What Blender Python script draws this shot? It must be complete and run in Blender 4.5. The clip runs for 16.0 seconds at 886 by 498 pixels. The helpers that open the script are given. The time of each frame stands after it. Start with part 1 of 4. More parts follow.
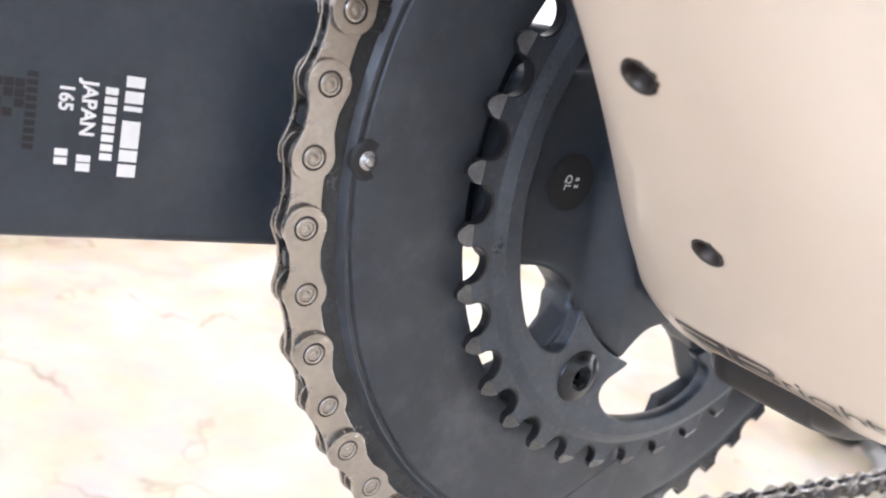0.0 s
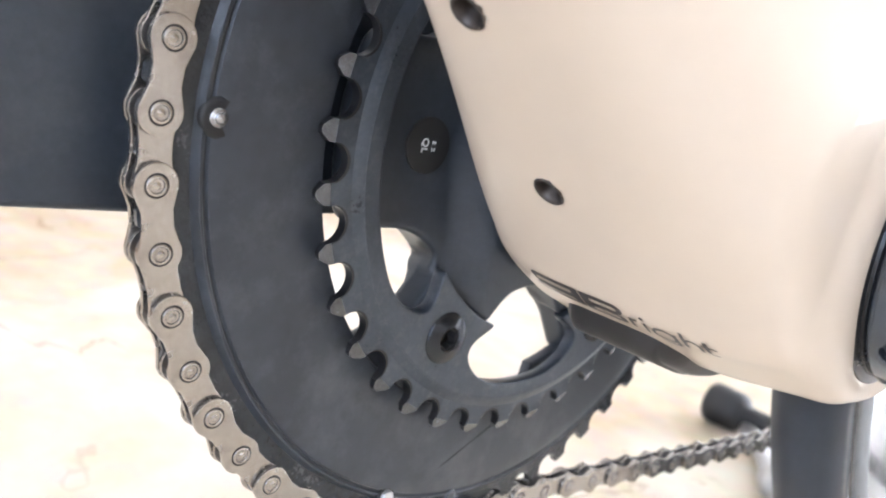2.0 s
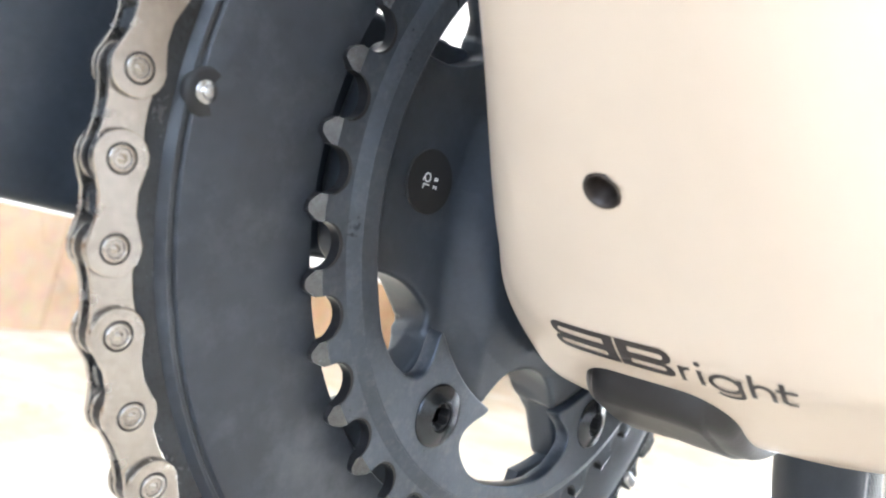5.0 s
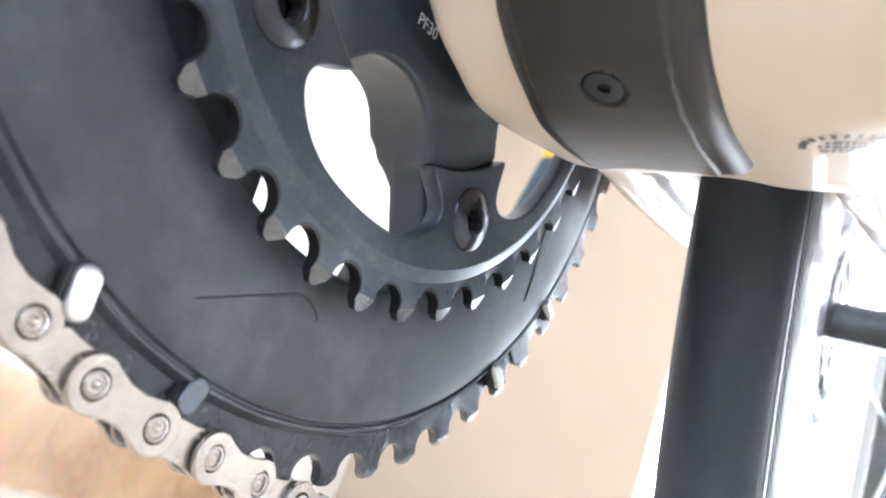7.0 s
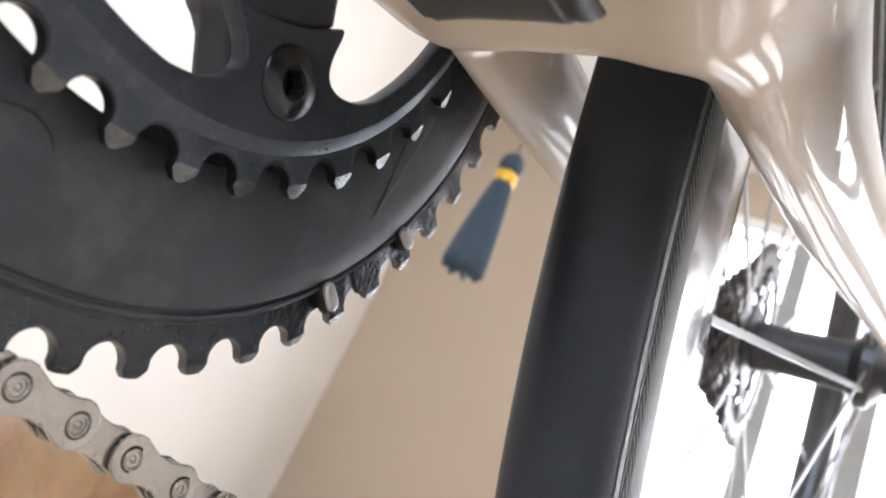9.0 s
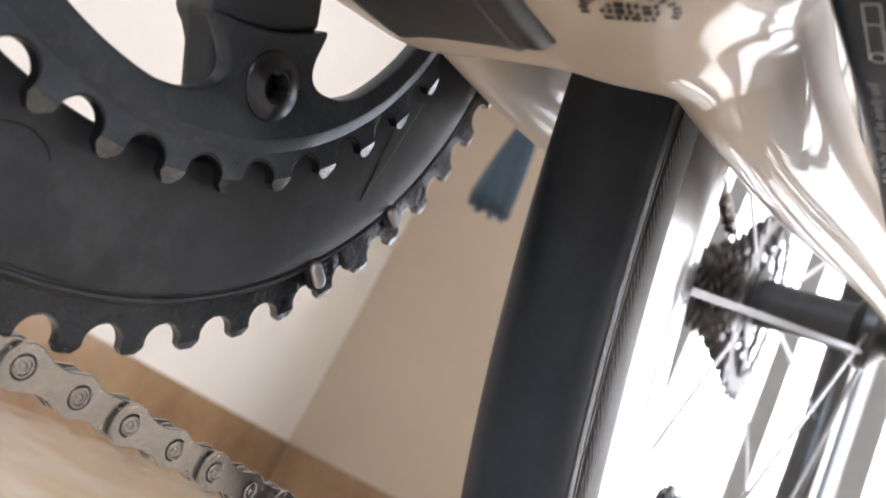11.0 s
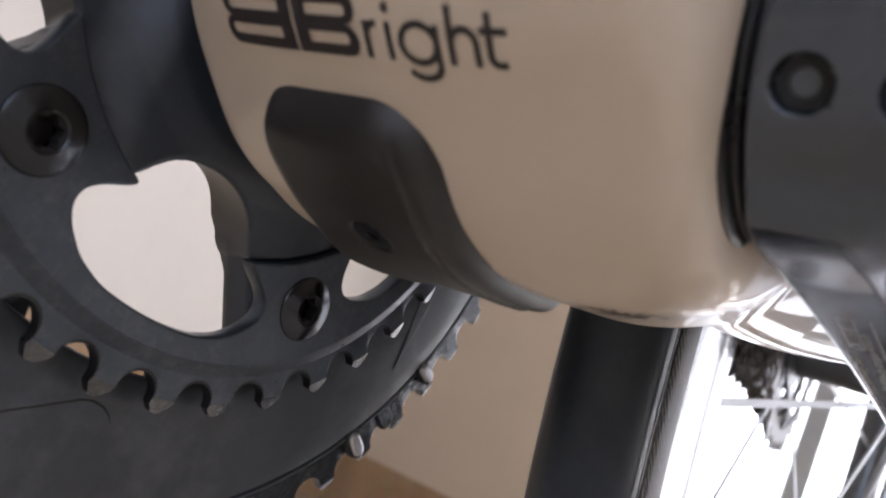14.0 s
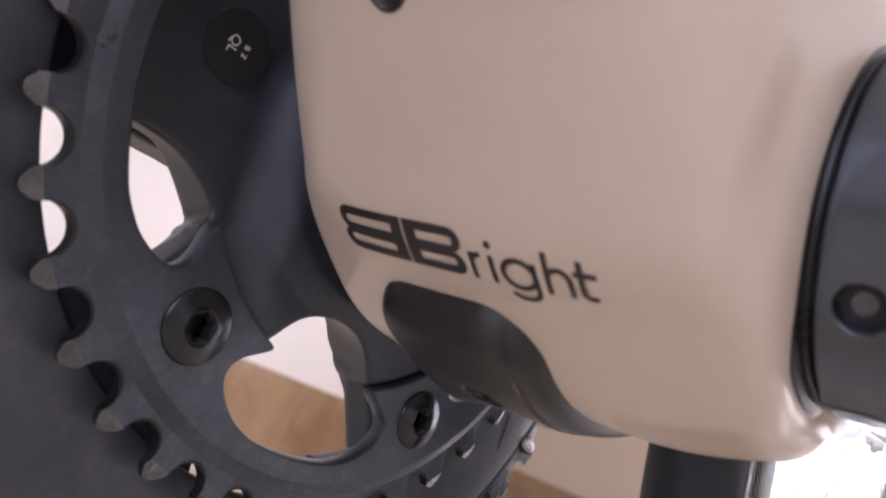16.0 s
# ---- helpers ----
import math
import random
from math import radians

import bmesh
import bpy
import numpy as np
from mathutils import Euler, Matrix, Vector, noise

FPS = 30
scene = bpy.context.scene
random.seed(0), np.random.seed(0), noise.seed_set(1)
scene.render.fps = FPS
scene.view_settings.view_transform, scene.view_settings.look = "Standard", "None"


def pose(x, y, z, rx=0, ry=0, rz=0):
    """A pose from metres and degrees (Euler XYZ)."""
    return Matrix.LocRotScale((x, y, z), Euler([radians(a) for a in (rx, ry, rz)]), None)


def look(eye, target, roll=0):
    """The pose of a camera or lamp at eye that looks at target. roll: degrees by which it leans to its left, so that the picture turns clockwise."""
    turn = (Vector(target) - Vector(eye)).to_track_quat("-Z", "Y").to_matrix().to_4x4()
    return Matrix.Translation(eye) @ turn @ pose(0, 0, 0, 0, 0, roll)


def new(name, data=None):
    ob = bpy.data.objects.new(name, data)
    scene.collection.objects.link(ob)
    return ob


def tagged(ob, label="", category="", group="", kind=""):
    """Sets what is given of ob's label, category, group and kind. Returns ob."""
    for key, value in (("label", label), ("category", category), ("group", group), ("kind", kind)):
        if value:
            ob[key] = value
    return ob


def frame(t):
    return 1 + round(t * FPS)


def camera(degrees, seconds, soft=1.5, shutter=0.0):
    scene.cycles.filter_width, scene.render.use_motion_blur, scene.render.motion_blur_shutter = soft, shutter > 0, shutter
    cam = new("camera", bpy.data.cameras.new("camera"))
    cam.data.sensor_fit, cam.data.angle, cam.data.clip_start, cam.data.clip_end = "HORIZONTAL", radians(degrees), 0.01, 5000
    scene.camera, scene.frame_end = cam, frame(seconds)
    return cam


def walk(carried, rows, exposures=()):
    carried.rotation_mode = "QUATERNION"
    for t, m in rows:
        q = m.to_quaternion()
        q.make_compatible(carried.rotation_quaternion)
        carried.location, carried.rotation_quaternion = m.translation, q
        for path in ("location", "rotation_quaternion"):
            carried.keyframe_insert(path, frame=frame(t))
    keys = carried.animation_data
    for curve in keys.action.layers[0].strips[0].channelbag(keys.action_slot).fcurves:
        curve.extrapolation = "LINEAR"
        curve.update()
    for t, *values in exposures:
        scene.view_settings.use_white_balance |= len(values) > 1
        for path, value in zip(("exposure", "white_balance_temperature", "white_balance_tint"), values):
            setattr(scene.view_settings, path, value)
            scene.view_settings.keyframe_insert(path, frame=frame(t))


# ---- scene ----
cam = camera(56.54, 16.0, soft=2.0)
cam.data.dof.use_dof, cam.data.dof.focus_distance, cam.data.dof.aperture_fstop = True, 0.165, 23.0
EXPOSURES = [
    (0, 1.97, 5700, 14),
    (0.5, 1.90, 5760, 13),
    (1, 1.88, 5740, 13),
    (1.5, 1.62, 5640, 9),
    (2, 2.00, 5700, 12),
    (2.5, 2.05, 5700, 13),
    (3, 1.76, 5630, 10),
    (5.5, 2.58, 5580, 8),
    (6, 2.72, 5660, 8),
    (6.5, 2.12, 5560, 9),
    (7, 2.26, 5600, 11),
    (7.5, 1.95, 5820, 11),
    (8.5, 1.42, 6020, 13),
    (11.5, 0.90, 6150, 15),
    (12, 0.80, 6150, 15),
    (12.5, 0.85, 6150, 15),
    (13, 0.75, 6150, 15),
    (13.5, 0.22, 6120, 16),
    (14, 0.60, 6060, 18),
    (14.5, 0.90, 6080, 19),
    (15, 0.84, 6050, 23),
    (15.5, 0.85, 6030, 26),
    (16, 1.00, 6030, 29),
]
PATH = [
    (0, (0.0788, -0.1731, 0.2869), (-0.6708, 0.4365, 0.0291), 12.52),
    (0.5, (0.0840, -0.1813, 0.2859), (-0.6447, 0.4665, 0.0634), 11.52),
    (1, (0.0983, -0.1941, 0.2832), (-0.6218, 0.4644, 0.0646), 10.62),
    (1.5, (0.0990, -0.1822, 0.2768), (-0.5995, 0.5017, 0.0663), 10.80),
    (2, (0.0897, -0.1700, 0.2769), (-0.5886, 0.5353, 0.0705), 11.57),
    (2.5, (0.0890, -0.1706, 0.2828), (-0.5843, 0.5397, 0.0777), 11.72),
    (3, (0.0869, -0.1682, 0.2829), (-0.5886, 0.5413, 0.0825), 11.64),
    (5.5, (0.0566, -0.1544, 0.2141), (-0.5802, 0.6054, 0.3456), 15.51),
    (6, (0.0486, -0.1316, 0.1829), (-0.5579, 0.6337, 0.3986), 19.09),
    (6.5, (0.0468, -0.1188, 0.1674), (-0.5366, 0.6425, 0.4504), 21.40),
    (7, (0.0496, -0.0949, 0.1556), (-0.4999, 0.6743, 0.4817), 21.77),
    (7.5, (0.0508, -0.0807, 0.1544), (-0.4801, 0.6908, 0.5050), 22.83),
    (8, (0.0573, -0.0659, 0.1530), (-0.4558, 0.7096, 0.5208), 23.91),
    (8.5, (0.0621, -0.0558, 0.1502), (-0.4554, 0.7118, 0.5283), 25.48),
    (9, (0.0608, -0.0513, 0.1513), (-0.4532, 0.7186, 0.5295), 26.23),
    (11.5, (0.0769, -0.0628, 0.1658), (-0.4568, 0.7377, 0.4386), 28.02),
    (12, (0.0780, -0.0607, 0.1705), (-0.4554, 0.7418, 0.4378), 28.25),
    (12.5, (0.0773, -0.0599, 0.1769), (-0.4494, 0.7485, 0.4398), 27.81),
    (13, (0.0784, -0.0611, 0.1807), (-0.4484, 0.7478, 0.4416), 27.31),
    (13.5, (0.0776, -0.0675, 0.1876), (-0.4605, 0.7350, 0.4456), 26.57),
    (14, (0.0743, -0.0874, 0.1966), (-0.4997, 0.6902, 0.4531), 26.14),
    (14.5, (0.0712, -0.0980, 0.2004), (-0.5191, 0.6718, 0.4430), 25.26),
    (15, (0.0725, -0.1032, 0.2057), (-0.5316, 0.6580, 0.4415), 24.41),
    (15.5, (0.0720, -0.1148, 0.2131), (-0.5506, 0.6343, 0.4396), 23.32),
    (16, (0.0752, -0.1124, 0.2158), (-0.5665, 0.6277, 0.4170), 22.73),
]
walk(cam, [(t, look(eye, target, roll)) for t, eye, target, roll in PATH], EXPOSURES)

# ---- sky, sun, window light and added fill ----
world = bpy.data.worlds.new("sky")
scene.world = world
world.use_nodes = True
wn = world.node_tree
sky = wn.nodes.new("ShaderNodeTexSky")
sky.sky_type, sky.sun_disc = "NISHITA", False
sky.sun_elevation, sky.sun_rotation = radians(38), radians(20)
wn.links.new(sky.outputs[0], wn.nodes["Background"].inputs[0])
wn.nodes["Background"].inputs[1].default_value = 0.12

# room axes: along the side wall, and along the window wall
ALONG = Vector((-0.233, 0.972, 0)).normalized()
ACROSS = Vector((0.972, 0.233, 0)).normalized()
CORNER = Vector((-2.20, 2.98, -0.055))
ROOM_H = 2.6
WIN_A, WIN_B, WIN_Z0, WIN_Z1 = 1.22, 4.8, 0.155, 2.35


def room(s, b, z):
    """A place s metres along the window wall from the corner and b metres from it into the room."""
    return CORNER + ACROSS * s - ALONG * b + Vector((0, 0, z))


def area_light(name, place, target, sx, sy, watts, colour):
    d = bpy.data.lights.new(name, "AREA")
    d.shape, d.size, d.size_y, d.energy, d.color = "RECTANGLE", sx, sy, watts, colour
    ob = new(name, d)
    ob.matrix_world = look(place, target)
    return ob


area_light("window_daylight", room((WIN_A + WIN_B) / 2, -0.12, 1.2), room((WIN_A + WIN_B) / 2, 2, 1.2), WIN_B - WIN_A, 2.2, 72, (1.0, 0.97, 0.93))
# added fill from behind the camera, brightens the frame's underside; source unseen
area_light("back_fill_light", room(1.7, 6.12, 1.18), room(1.7, 3.0, 1.0), 1.95, 2.0, 13, (0.93, 0.96, 1.0))


# ---- materials ----
def material(name, base, rough=0.5, metal=0.0, vary=0.12, scale=40.0, bump=0.0, bump_scale=300.0, coat=0.0, rough_vary=0.1, second=None, spec=0.5, dust=0.0, dust_scale=45.0, dust_colour=(0.30, 0.29, 0.275), coat_rough=0.07):
    m = bpy.data.materials.new(name)
    m.use_nodes = True
    t = m.node_tree
    b = t.nodes["Principled BSDF"]
    b.inputs["Metallic"].default_value = metal
    b.inputs["Coat Weight"].default_value = coat
    b.inputs["Coat Roughness"].default_value = coat_rough
    b.inputs["Specular IOR Level"].default_value = spec
    co = t.nodes.new("ShaderNodeTexCoord")
    n1 = t.nodes.new("ShaderNodeTexNoise")
    n1.inputs["Scale"].default_value, n1.inputs["Detail"].default_value = scale, 6
    n2 = t.nodes.new("ShaderNodeTexNoise")
    n2.inputs["Scale"].default_value, n2.inputs["Detail"].default_value = scale * 9, 3
    t.links.new(co.outputs["Object"], n1.inputs["Vector"])
    t.links.new(co.outputs["Object"], n2.inputs["Vector"])
    mix = t.nodes.new("ShaderNodeMath")
    mix.operation = "MULTIPLY_ADD"
    mix.inputs[1].default_value = 0.35
    t.links.new(n2.outputs["Fac"], mix.inputs[0])
    sc = t.nodes.new("ShaderNodeMath")
    sc.operation = "MULTIPLY"
    sc.inputs[1].default_value = 0.65
    t.links.new(n1.outputs["Fac"], sc.inputs[0])
    t.links.new(sc.outputs[0], mix.inputs[2])
    ramp = t.nodes.new("ShaderNodeValToRGB")
    lo = [c * (1 - vary) for c in base]
    hi = list(second) if second else [min(1, c * (1 + vary)) for c in base]
    ramp.color_ramp.elements[0].position, ramp.color_ramp.elements[1].position = 0.3, 0.7
    ramp.color_ramp.elements[0].color = (*lo, 1)
    ramp.color_ramp.elements[1].color = (*hi, 1)
    t.links.new(mix.outputs[0], ramp.inputs[0])
    colour = ramp.outputs[0]
    if dust:
        # pale dust and rubbed patches lying on the surface
        d = t.nodes.new("ShaderNodeTexNoise")
        d.inputs["Scale"].default_value, d.inputs["Detail"].default_value, d.inputs["Roughness"].default_value = dust_scale, 9, 0.68
        t.links.new(co.outputs["Object"], d.inputs["Vector"])
        dm = t.nodes.new("ShaderNodeMapRange")
        dm.inputs["From Min"].default_value, dm.inputs["From Max"].default_value, dm.inputs["To Max"].default_value = 0.5, 0.78, dust
        t.links.new(d.outputs["Fac"], dm.inputs["Value"])
        dx = t.nodes.new("ShaderNodeMix")
        dx.data_type = "RGBA"
        dx.inputs["B"].default_value = (*dust_colour, 1)
        t.links.new(dm.outputs[0], dx.inputs["Factor"])
        t.links.new(colour, dx.inputs["A"])
        colour = dx.outputs["Result"]
    t.links.new(colour, b.inputs["Base Color"])
    mr = t.nodes.new("ShaderNodeMapRange")
    mr.inputs["To Min"].default_value, mr.inputs["To Max"].default_value = max(0.02, rough - rough_vary), min(1, rough + rough_vary)
    t.links.new(mix.outputs[0], mr.inputs["Value"])
    t.links.new(mr.outputs[0], b.inputs["Roughness"])
    if bump:
        n3 = t.nodes.new("ShaderNodeTexNoise")
        n3.inputs["Scale"].default_value, n3.inputs["Detail"].default_value = bump_scale, 4
        t.links.new(co.outputs["Object"], n3.inputs["Vector"])
        bp = t.nodes.new("ShaderNodeBump")
        bp.inputs["Strength"].default_value, bp.inputs["Distance"].default_value = bump, 0.0005
        t.links.new(n3.outputs["Fac"], bp.inputs["Height"])
        t.links.new(bp.outputs[0], b.inputs["Normal"])
    return m


def marble(name, light, tint, vein, scale, rough):
    m = bpy.data.materials.new(name)
    m.use_nodes = True
    t = m.node_tree
    b = t.nodes["Principled BSDF"]
    co = t.nodes.new("ShaderNodeTexCoord")
    cloud = t.nodes.new("ShaderNodeTexNoise")
    cloud.inputs["Scale"].default_value, cloud.inputs["Detail"].default_value, cloud.inputs["Distortion"].default_value = scale, 8, 0.6
    t.links.new(co.outputs["Object"], cloud.inputs["Vector"])
    ramp = t.nodes.new("ShaderNodeValToRGB")
    ramp.color_ramp.elements[0].position, ramp.color_ramp.elements[1].position = 0.35, 0.68
    ramp.color_ramp.elements[0].color, ramp.color_ramp.elements[1].color = (*light, 1), (*tint, 1)
    t.links.new(cloud.outputs["Fac"], ramp.inputs[0])
    fine = t.nodes.new("ShaderNodeTexNoise")
    fine.inputs["Scale"].default_value, fine.inputs["Detail"].default_value = scale * 7, 8
    t.links.new(co.outputs["Object"], fine.inputs["Vector"])
    mottle = t.nodes.new("ShaderNodeMix")
    mottle.data_type, mottle.blend_type = "RGBA", "SOFT_LIGHT"
    mottle.inputs["Factor"].default_value = 0.35
    t.links.new(ramp.outputs[0], mottle.inputs["A"])
    t.links.new(fine.outputs["Color"], mottle.inputs["B"])
    # thin veins: where a warped noise crosses its middle value, faded in patches
    veins = t.nodes.new("ShaderNodeTexNoise")
    veins.inputs["Scale"].default_value, veins.inputs["Detail"].default_value = scale * 0.42, 5
    veins.inputs["Roughness"].default_value, veins.inputs["Distortion"].default_value = 0.55, 0.8
    shift = t.nodes.new("ShaderNodeVectorMath")
    shift.operation = "ADD"
    shift.inputs[1].default_value = (3.7, 1.9, 0.4)
    t.links.new(co.outputs["Object"], shift.inputs[0])
    t.links.new(shift.outputs[0], veins.inputs["Vector"])
    sub = t.nodes.new("ShaderNodeMath")
    sub.operation = "SUBTRACT"
    sub.inputs[1].default_value = 0.5
    t.links.new(veins.outputs["Fac"], sub.inputs[0])
    mag = t.nodes.new("ShaderNodeMath")
    mag.operation = "ABSOLUTE"
    t.links.new(sub.outputs[0], mag.inputs[0])
    edge = t.nodes.new("ShaderNodeMapRange")
    edge.inputs["From Min"].default_value, edge.inputs["From Max"].default_value = 0.0, 0.007
    edge.inputs["To Min"].default_value, edge.inputs["To Max"].default_value = 1.0, 0.0
    t.links.new(mag.outputs[0], edge.inputs["Value"])
    patch = t.nodes.new("ShaderNodeTexNoise")
    patch.inputs["Scale"].default_value = scale * 1.3
    t.links.new(co.outputs["Object"], patch.inputs["Vector"])
    pm = t.nodes.new("ShaderNodeMapRange")
    pm.inputs["From Min"].default_value, pm.inputs["From Max"].default_value = 0.42, 0.66
    pm.inputs["To Max"].default_value = 0.7
    t.links.new(patch.outputs["Fac"], pm.inputs["Value"])
    fade = t.nodes.new("ShaderNodeMath")
    fade.operation = "MULTIPLY"
    t.links.new(edge.outputs[0], fade.inputs[0])
    t.links.new(pm.outputs[0], fade.inputs[1])
    mx = t.nodes.new("ShaderNodeMix")
    mx.data_type = "RGBA"
    t.links.new(fade.outputs[0], mx.inputs["Factor"])
    t.links.new(mottle.outputs["Result"], mx.inputs["A"])
    mx.inputs["B"].default_value = (*vein, 1)
    t.links.new(mx.outputs["Result"], b.inputs["Base Color"])
    b.inputs["Roughness"].default_value = rough
    return m


def clear_glass(name):
    m = bpy.data.materials.new(name)
    m.use_nodes = True
    b = m.node_tree.nodes["Principled BSDF"]
    b.inputs["Transmission Weight"].default_value, b.inputs["Roughness"].default_value, b.inputs["IOR"].default_value = 1.0, 0.0, 1.45
    b.inputs["Base Color"].default_value = (0.97, 0.98, 0.98, 1)
    return m


CREAM = material("cream_gloss_paint", (0.612, 0.518, 0.420), rough=0.5, vary=0.03, scale=14, coat=0.5, rough_vary=0.04, spec=0.2, coat_rough=0.016)
CREAM.node_tree.nodes["Principled BSDF"].inputs["Coat IOR"].default_value = 1.42
DECAL = material("dark_brown_print", (0.035, 0.028, 0.028), rough=0.4, vary=0.2, scale=300)
COVER = material("satin_black_plastic", (0.016, 0.0145, 0.0145), rough=0.42, vary=0.15, scale=60, bump=0.08, bump_scale=900)
ARM = material("satin_anodised_black", (0.035, 0.043, 0.057), rough=0.36, metal=0.25, vary=0.18, scale=70, bump=0.05, bump_scale=1500, dust=0.10, dust_scale=60)
ARM_GLOSS = material("polished_grey_anodised", (0.10, 0.112, 0.135), rough=0.17, metal=0.8, vary=0.12, scale=40)
RINGPLATE = material("gunmetal_anodised", (0.055, 0.065, 0.083), rough=0.32, metal=0.6, vary=0.2, scale=120, bump=0.045, bump_scale=1600, rough_vary=0.14, dust=0.16, dust_scale=420)
COMPOSITE = material("dark_ring_body", (0.041, 0.046, 0.056), rough=0.42, metal=0.1, vary=0.25, scale=30, bump=0.05, bump_scale=400, rough_vary=0.14, dust=0.27, dust_scale=36, spec=0.4, dust_colour=(0.24, 0.255, 0.28))
RINGFACE = material("oily_gunmetal_plate", (0.034, 0.038, 0.046), rough=0.24, metal=0.45, vary=0.3, scale=120, bump=0.55, bump_scale=750, rough_vary=0.14, dust=0.8, dust_scale=700, dust_colour=(0.007, 0.007, 0.008))
TOOTH = material("worn_aluminium", (0.40, 0.40, 0.41), rough=0.26, metal=0.85, vary=0.25, scale=160, bump=0.04, bump_scale=900)
CHAINST = material("nickel_chain_steel", (0.38, 0.355, 0.33), rough=0.25, metal=0.92, vary=0.2, scale=110, bump=0.05, bump_scale=900, dust=0.5, dust_scale=230, dust_colour=(0.05, 0.042, 0.035))
CHAINDK = material("oily_roller_steel", (0.032, 0.029, 0.028), rough=0.35, metal=0.7, vary=0.3, scale=200)
# rubbed metal of the small tips; on the large ring's walls a painted glint
TIPS = material("rubbed_and_lit_teeth", (0.13, 0.135, 0.145), rough=0.25, metal=0.8, vary=0.35, scale=300, bump=0.1, bump_scale=1500, dust=0.6, dust_scale=900, dust_colour=(0.02, 0.02, 0.022))
STEEL = material("bright_steel", (0.58, 0.58, 0.59), rough=0.34, metal=0.85, vary=0.08, scale=150)
BOLTM = material("dark_plated_steel", (0.045, 0.048, 0.055), rough=0.22, metal=0.9, vary=0.15, scale=150)
INSERT = material("browned_thread", (0.055, 0.045, 0.040), rough=0.45, metal=0.5, vary=0.3, scale=300)
# near-black, also laid on flat pieces as the shade of pockets and grooves
HOLLOW = material("black_recess", (0.012, 0.012, 0.013), rough=0.6, vary=0.2)
RUBBER = material("tyre_rubber", (0.027, 0.034, 0.047), rough=0.5, vary=0.2, scale=60, bump=0.12, bump_scale=1400, dust=0.03, dust_scale=30, spec=0.35)
SIDEWALL = material("worn_sidewall", (0.040, 0.043, 0.050), rough=0.5, vary=0.35, scale=90, bump=0.5, bump_scale=700, dust=0.3, dust_scale=220)
CARBON = material("carbon_rim", (0.045, 0.047, 0.05), rough=0.2, vary=0.3, scale=90, coat=0.6)
TRACK = material("brake_track", (0.22, 0.23, 0.245), rough=0.5, metal=0.0, spec=0.3, vary=0.15, scale=60)
wave = TRACK.node_tree.nodes.new("ShaderNodeTexWave")
wave.bands_direction = "DIAGONAL"
wave.inputs["Scale"].default_value, wave.inputs["Distortion"].default_value = 420, 2.5
coord = TRACK.node_tree.nodes.new("ShaderNodeTexCoord")
TRACK.node_tree.links.new(coord.outputs["Object"], wave.inputs["Vector"])
ridges = TRACK.node_tree.nodes.new("ShaderNodeBump")
ridges.inputs["Strength"].default_value, ridges.inputs["Distance"].default_value = 0.4, 0.0004
TRACK.node_tree.links.new(wave.outputs["Fac"], ridges.inputs["Height"])
grooves = TRACK.node_tree.nodes.new("ShaderNodeValToRGB")
grooves.color_ramp.elements[0].position, grooves.color_ramp.elements[1].position = 0.25, 0.6
grooves.color_ramp.elements[0].color, grooves.color_ramp.elements[1].color = (0.06, 0.065, 0.07, 1), (0.24, 0.25, 0.265, 1)
TRACK.node_tree.links.new(wave.outputs["Fac"], grooves.inputs[0])
TRACK.node_tree.links.new(grooves.outputs[0], TRACK.node_tree.nodes["Principled BSDF"].inputs["Base Color"])
TRACK.node_tree.links.new(ridges.outputs[0], TRACK.node_tree.nodes["Principled BSDF"].inputs["Normal"])
SPOKEM = material("bladed_spoke_steel", (0.36, 0.37, 0.385), rough=0.35, metal=0.85, vary=0.1, scale=100)
SPROCKET = material("dark_sprocket_steel", (0.12, 0.11, 0.105), rough=0.4, metal=0.7, vary=0.3, scale=120)
BLACKMETAL = material("black_alloy", (0.02, 0.02, 0.022), rough=0.3, metal=0.5, vary=0.2, scale=90)
PRINT = material("white_print", (0.75, 0.75, 0.75), rough=0.5, vary=0.06, scale=400)
PLASTER = material("white_wall_paint", (0.76, 0.73, 0.69), rough=0.8, vary=0.03, scale=3, bump=0.15, bump_scale=120)
BEIGE = material("beige_wall_paint", (0.52, 0.43, 0.335), rough=0.8, vary=0.03, scale=3, bump=0.15, bump_scale=120)
CEIL = material("ceiling_paint", (0.8, 0.79, 0.77), rough=0.85, vary=0.03, scale=3)
FLOORM = marble("cream_marble", (0.60, 0.555, 0.475), (0.52, 0.42, 0.30), (0.27, 0.19, 0.125), 5.0, 0.11)
SKIRTM = marble("tan_marble", (0.37, 0.245, 0.14), (0.27, 0.165, 0.09), (0.19, 0.115, 0.065), 4.0, 0.25)
WHITEPVC = material("white_window_frame", (0.8, 0.8, 0.79), rough=0.35, vary=0.03, scale=20)
GREYPOST = material("plain_grey_post", (0.33, 0.34, 0.34), rough=0.5, vary=0.08, scale=20)
GLASS = clear_glass("window_glass")
TASSELM = material("slate_blue_thread", (0.055, 0.085, 0.115), rough=0.9, vary=0.3, scale=200, bump=0.5, bump_scale=600)
GOLD = material("gold_band", (0.75, 0.45, 0.06), rough=0.35, metal=0.6, vary=0.1, scale=200)
TUBE = material("grey_coated_tube", (0.42, 0.42, 0.42), rough=0.4, metal=0.4, vary=0.1, scale=60)
# lighter than the black alloy: lens flare over the hub, put into its colour
HUBM = material("hazed_hub_shell", (0.085, 0.088, 0.095), rough=0.32, metal=0.5, vary=0.2, scale=90)
CAPRUB = material("black_rubber_cap", (0.018, 0.018, 0.02), rough=0.6, vary=0.2, scale=80)
PAVE = material("pale_paving", (0.5, 0.48, 0.45), rough=0.85, vary=0.1, scale=4)


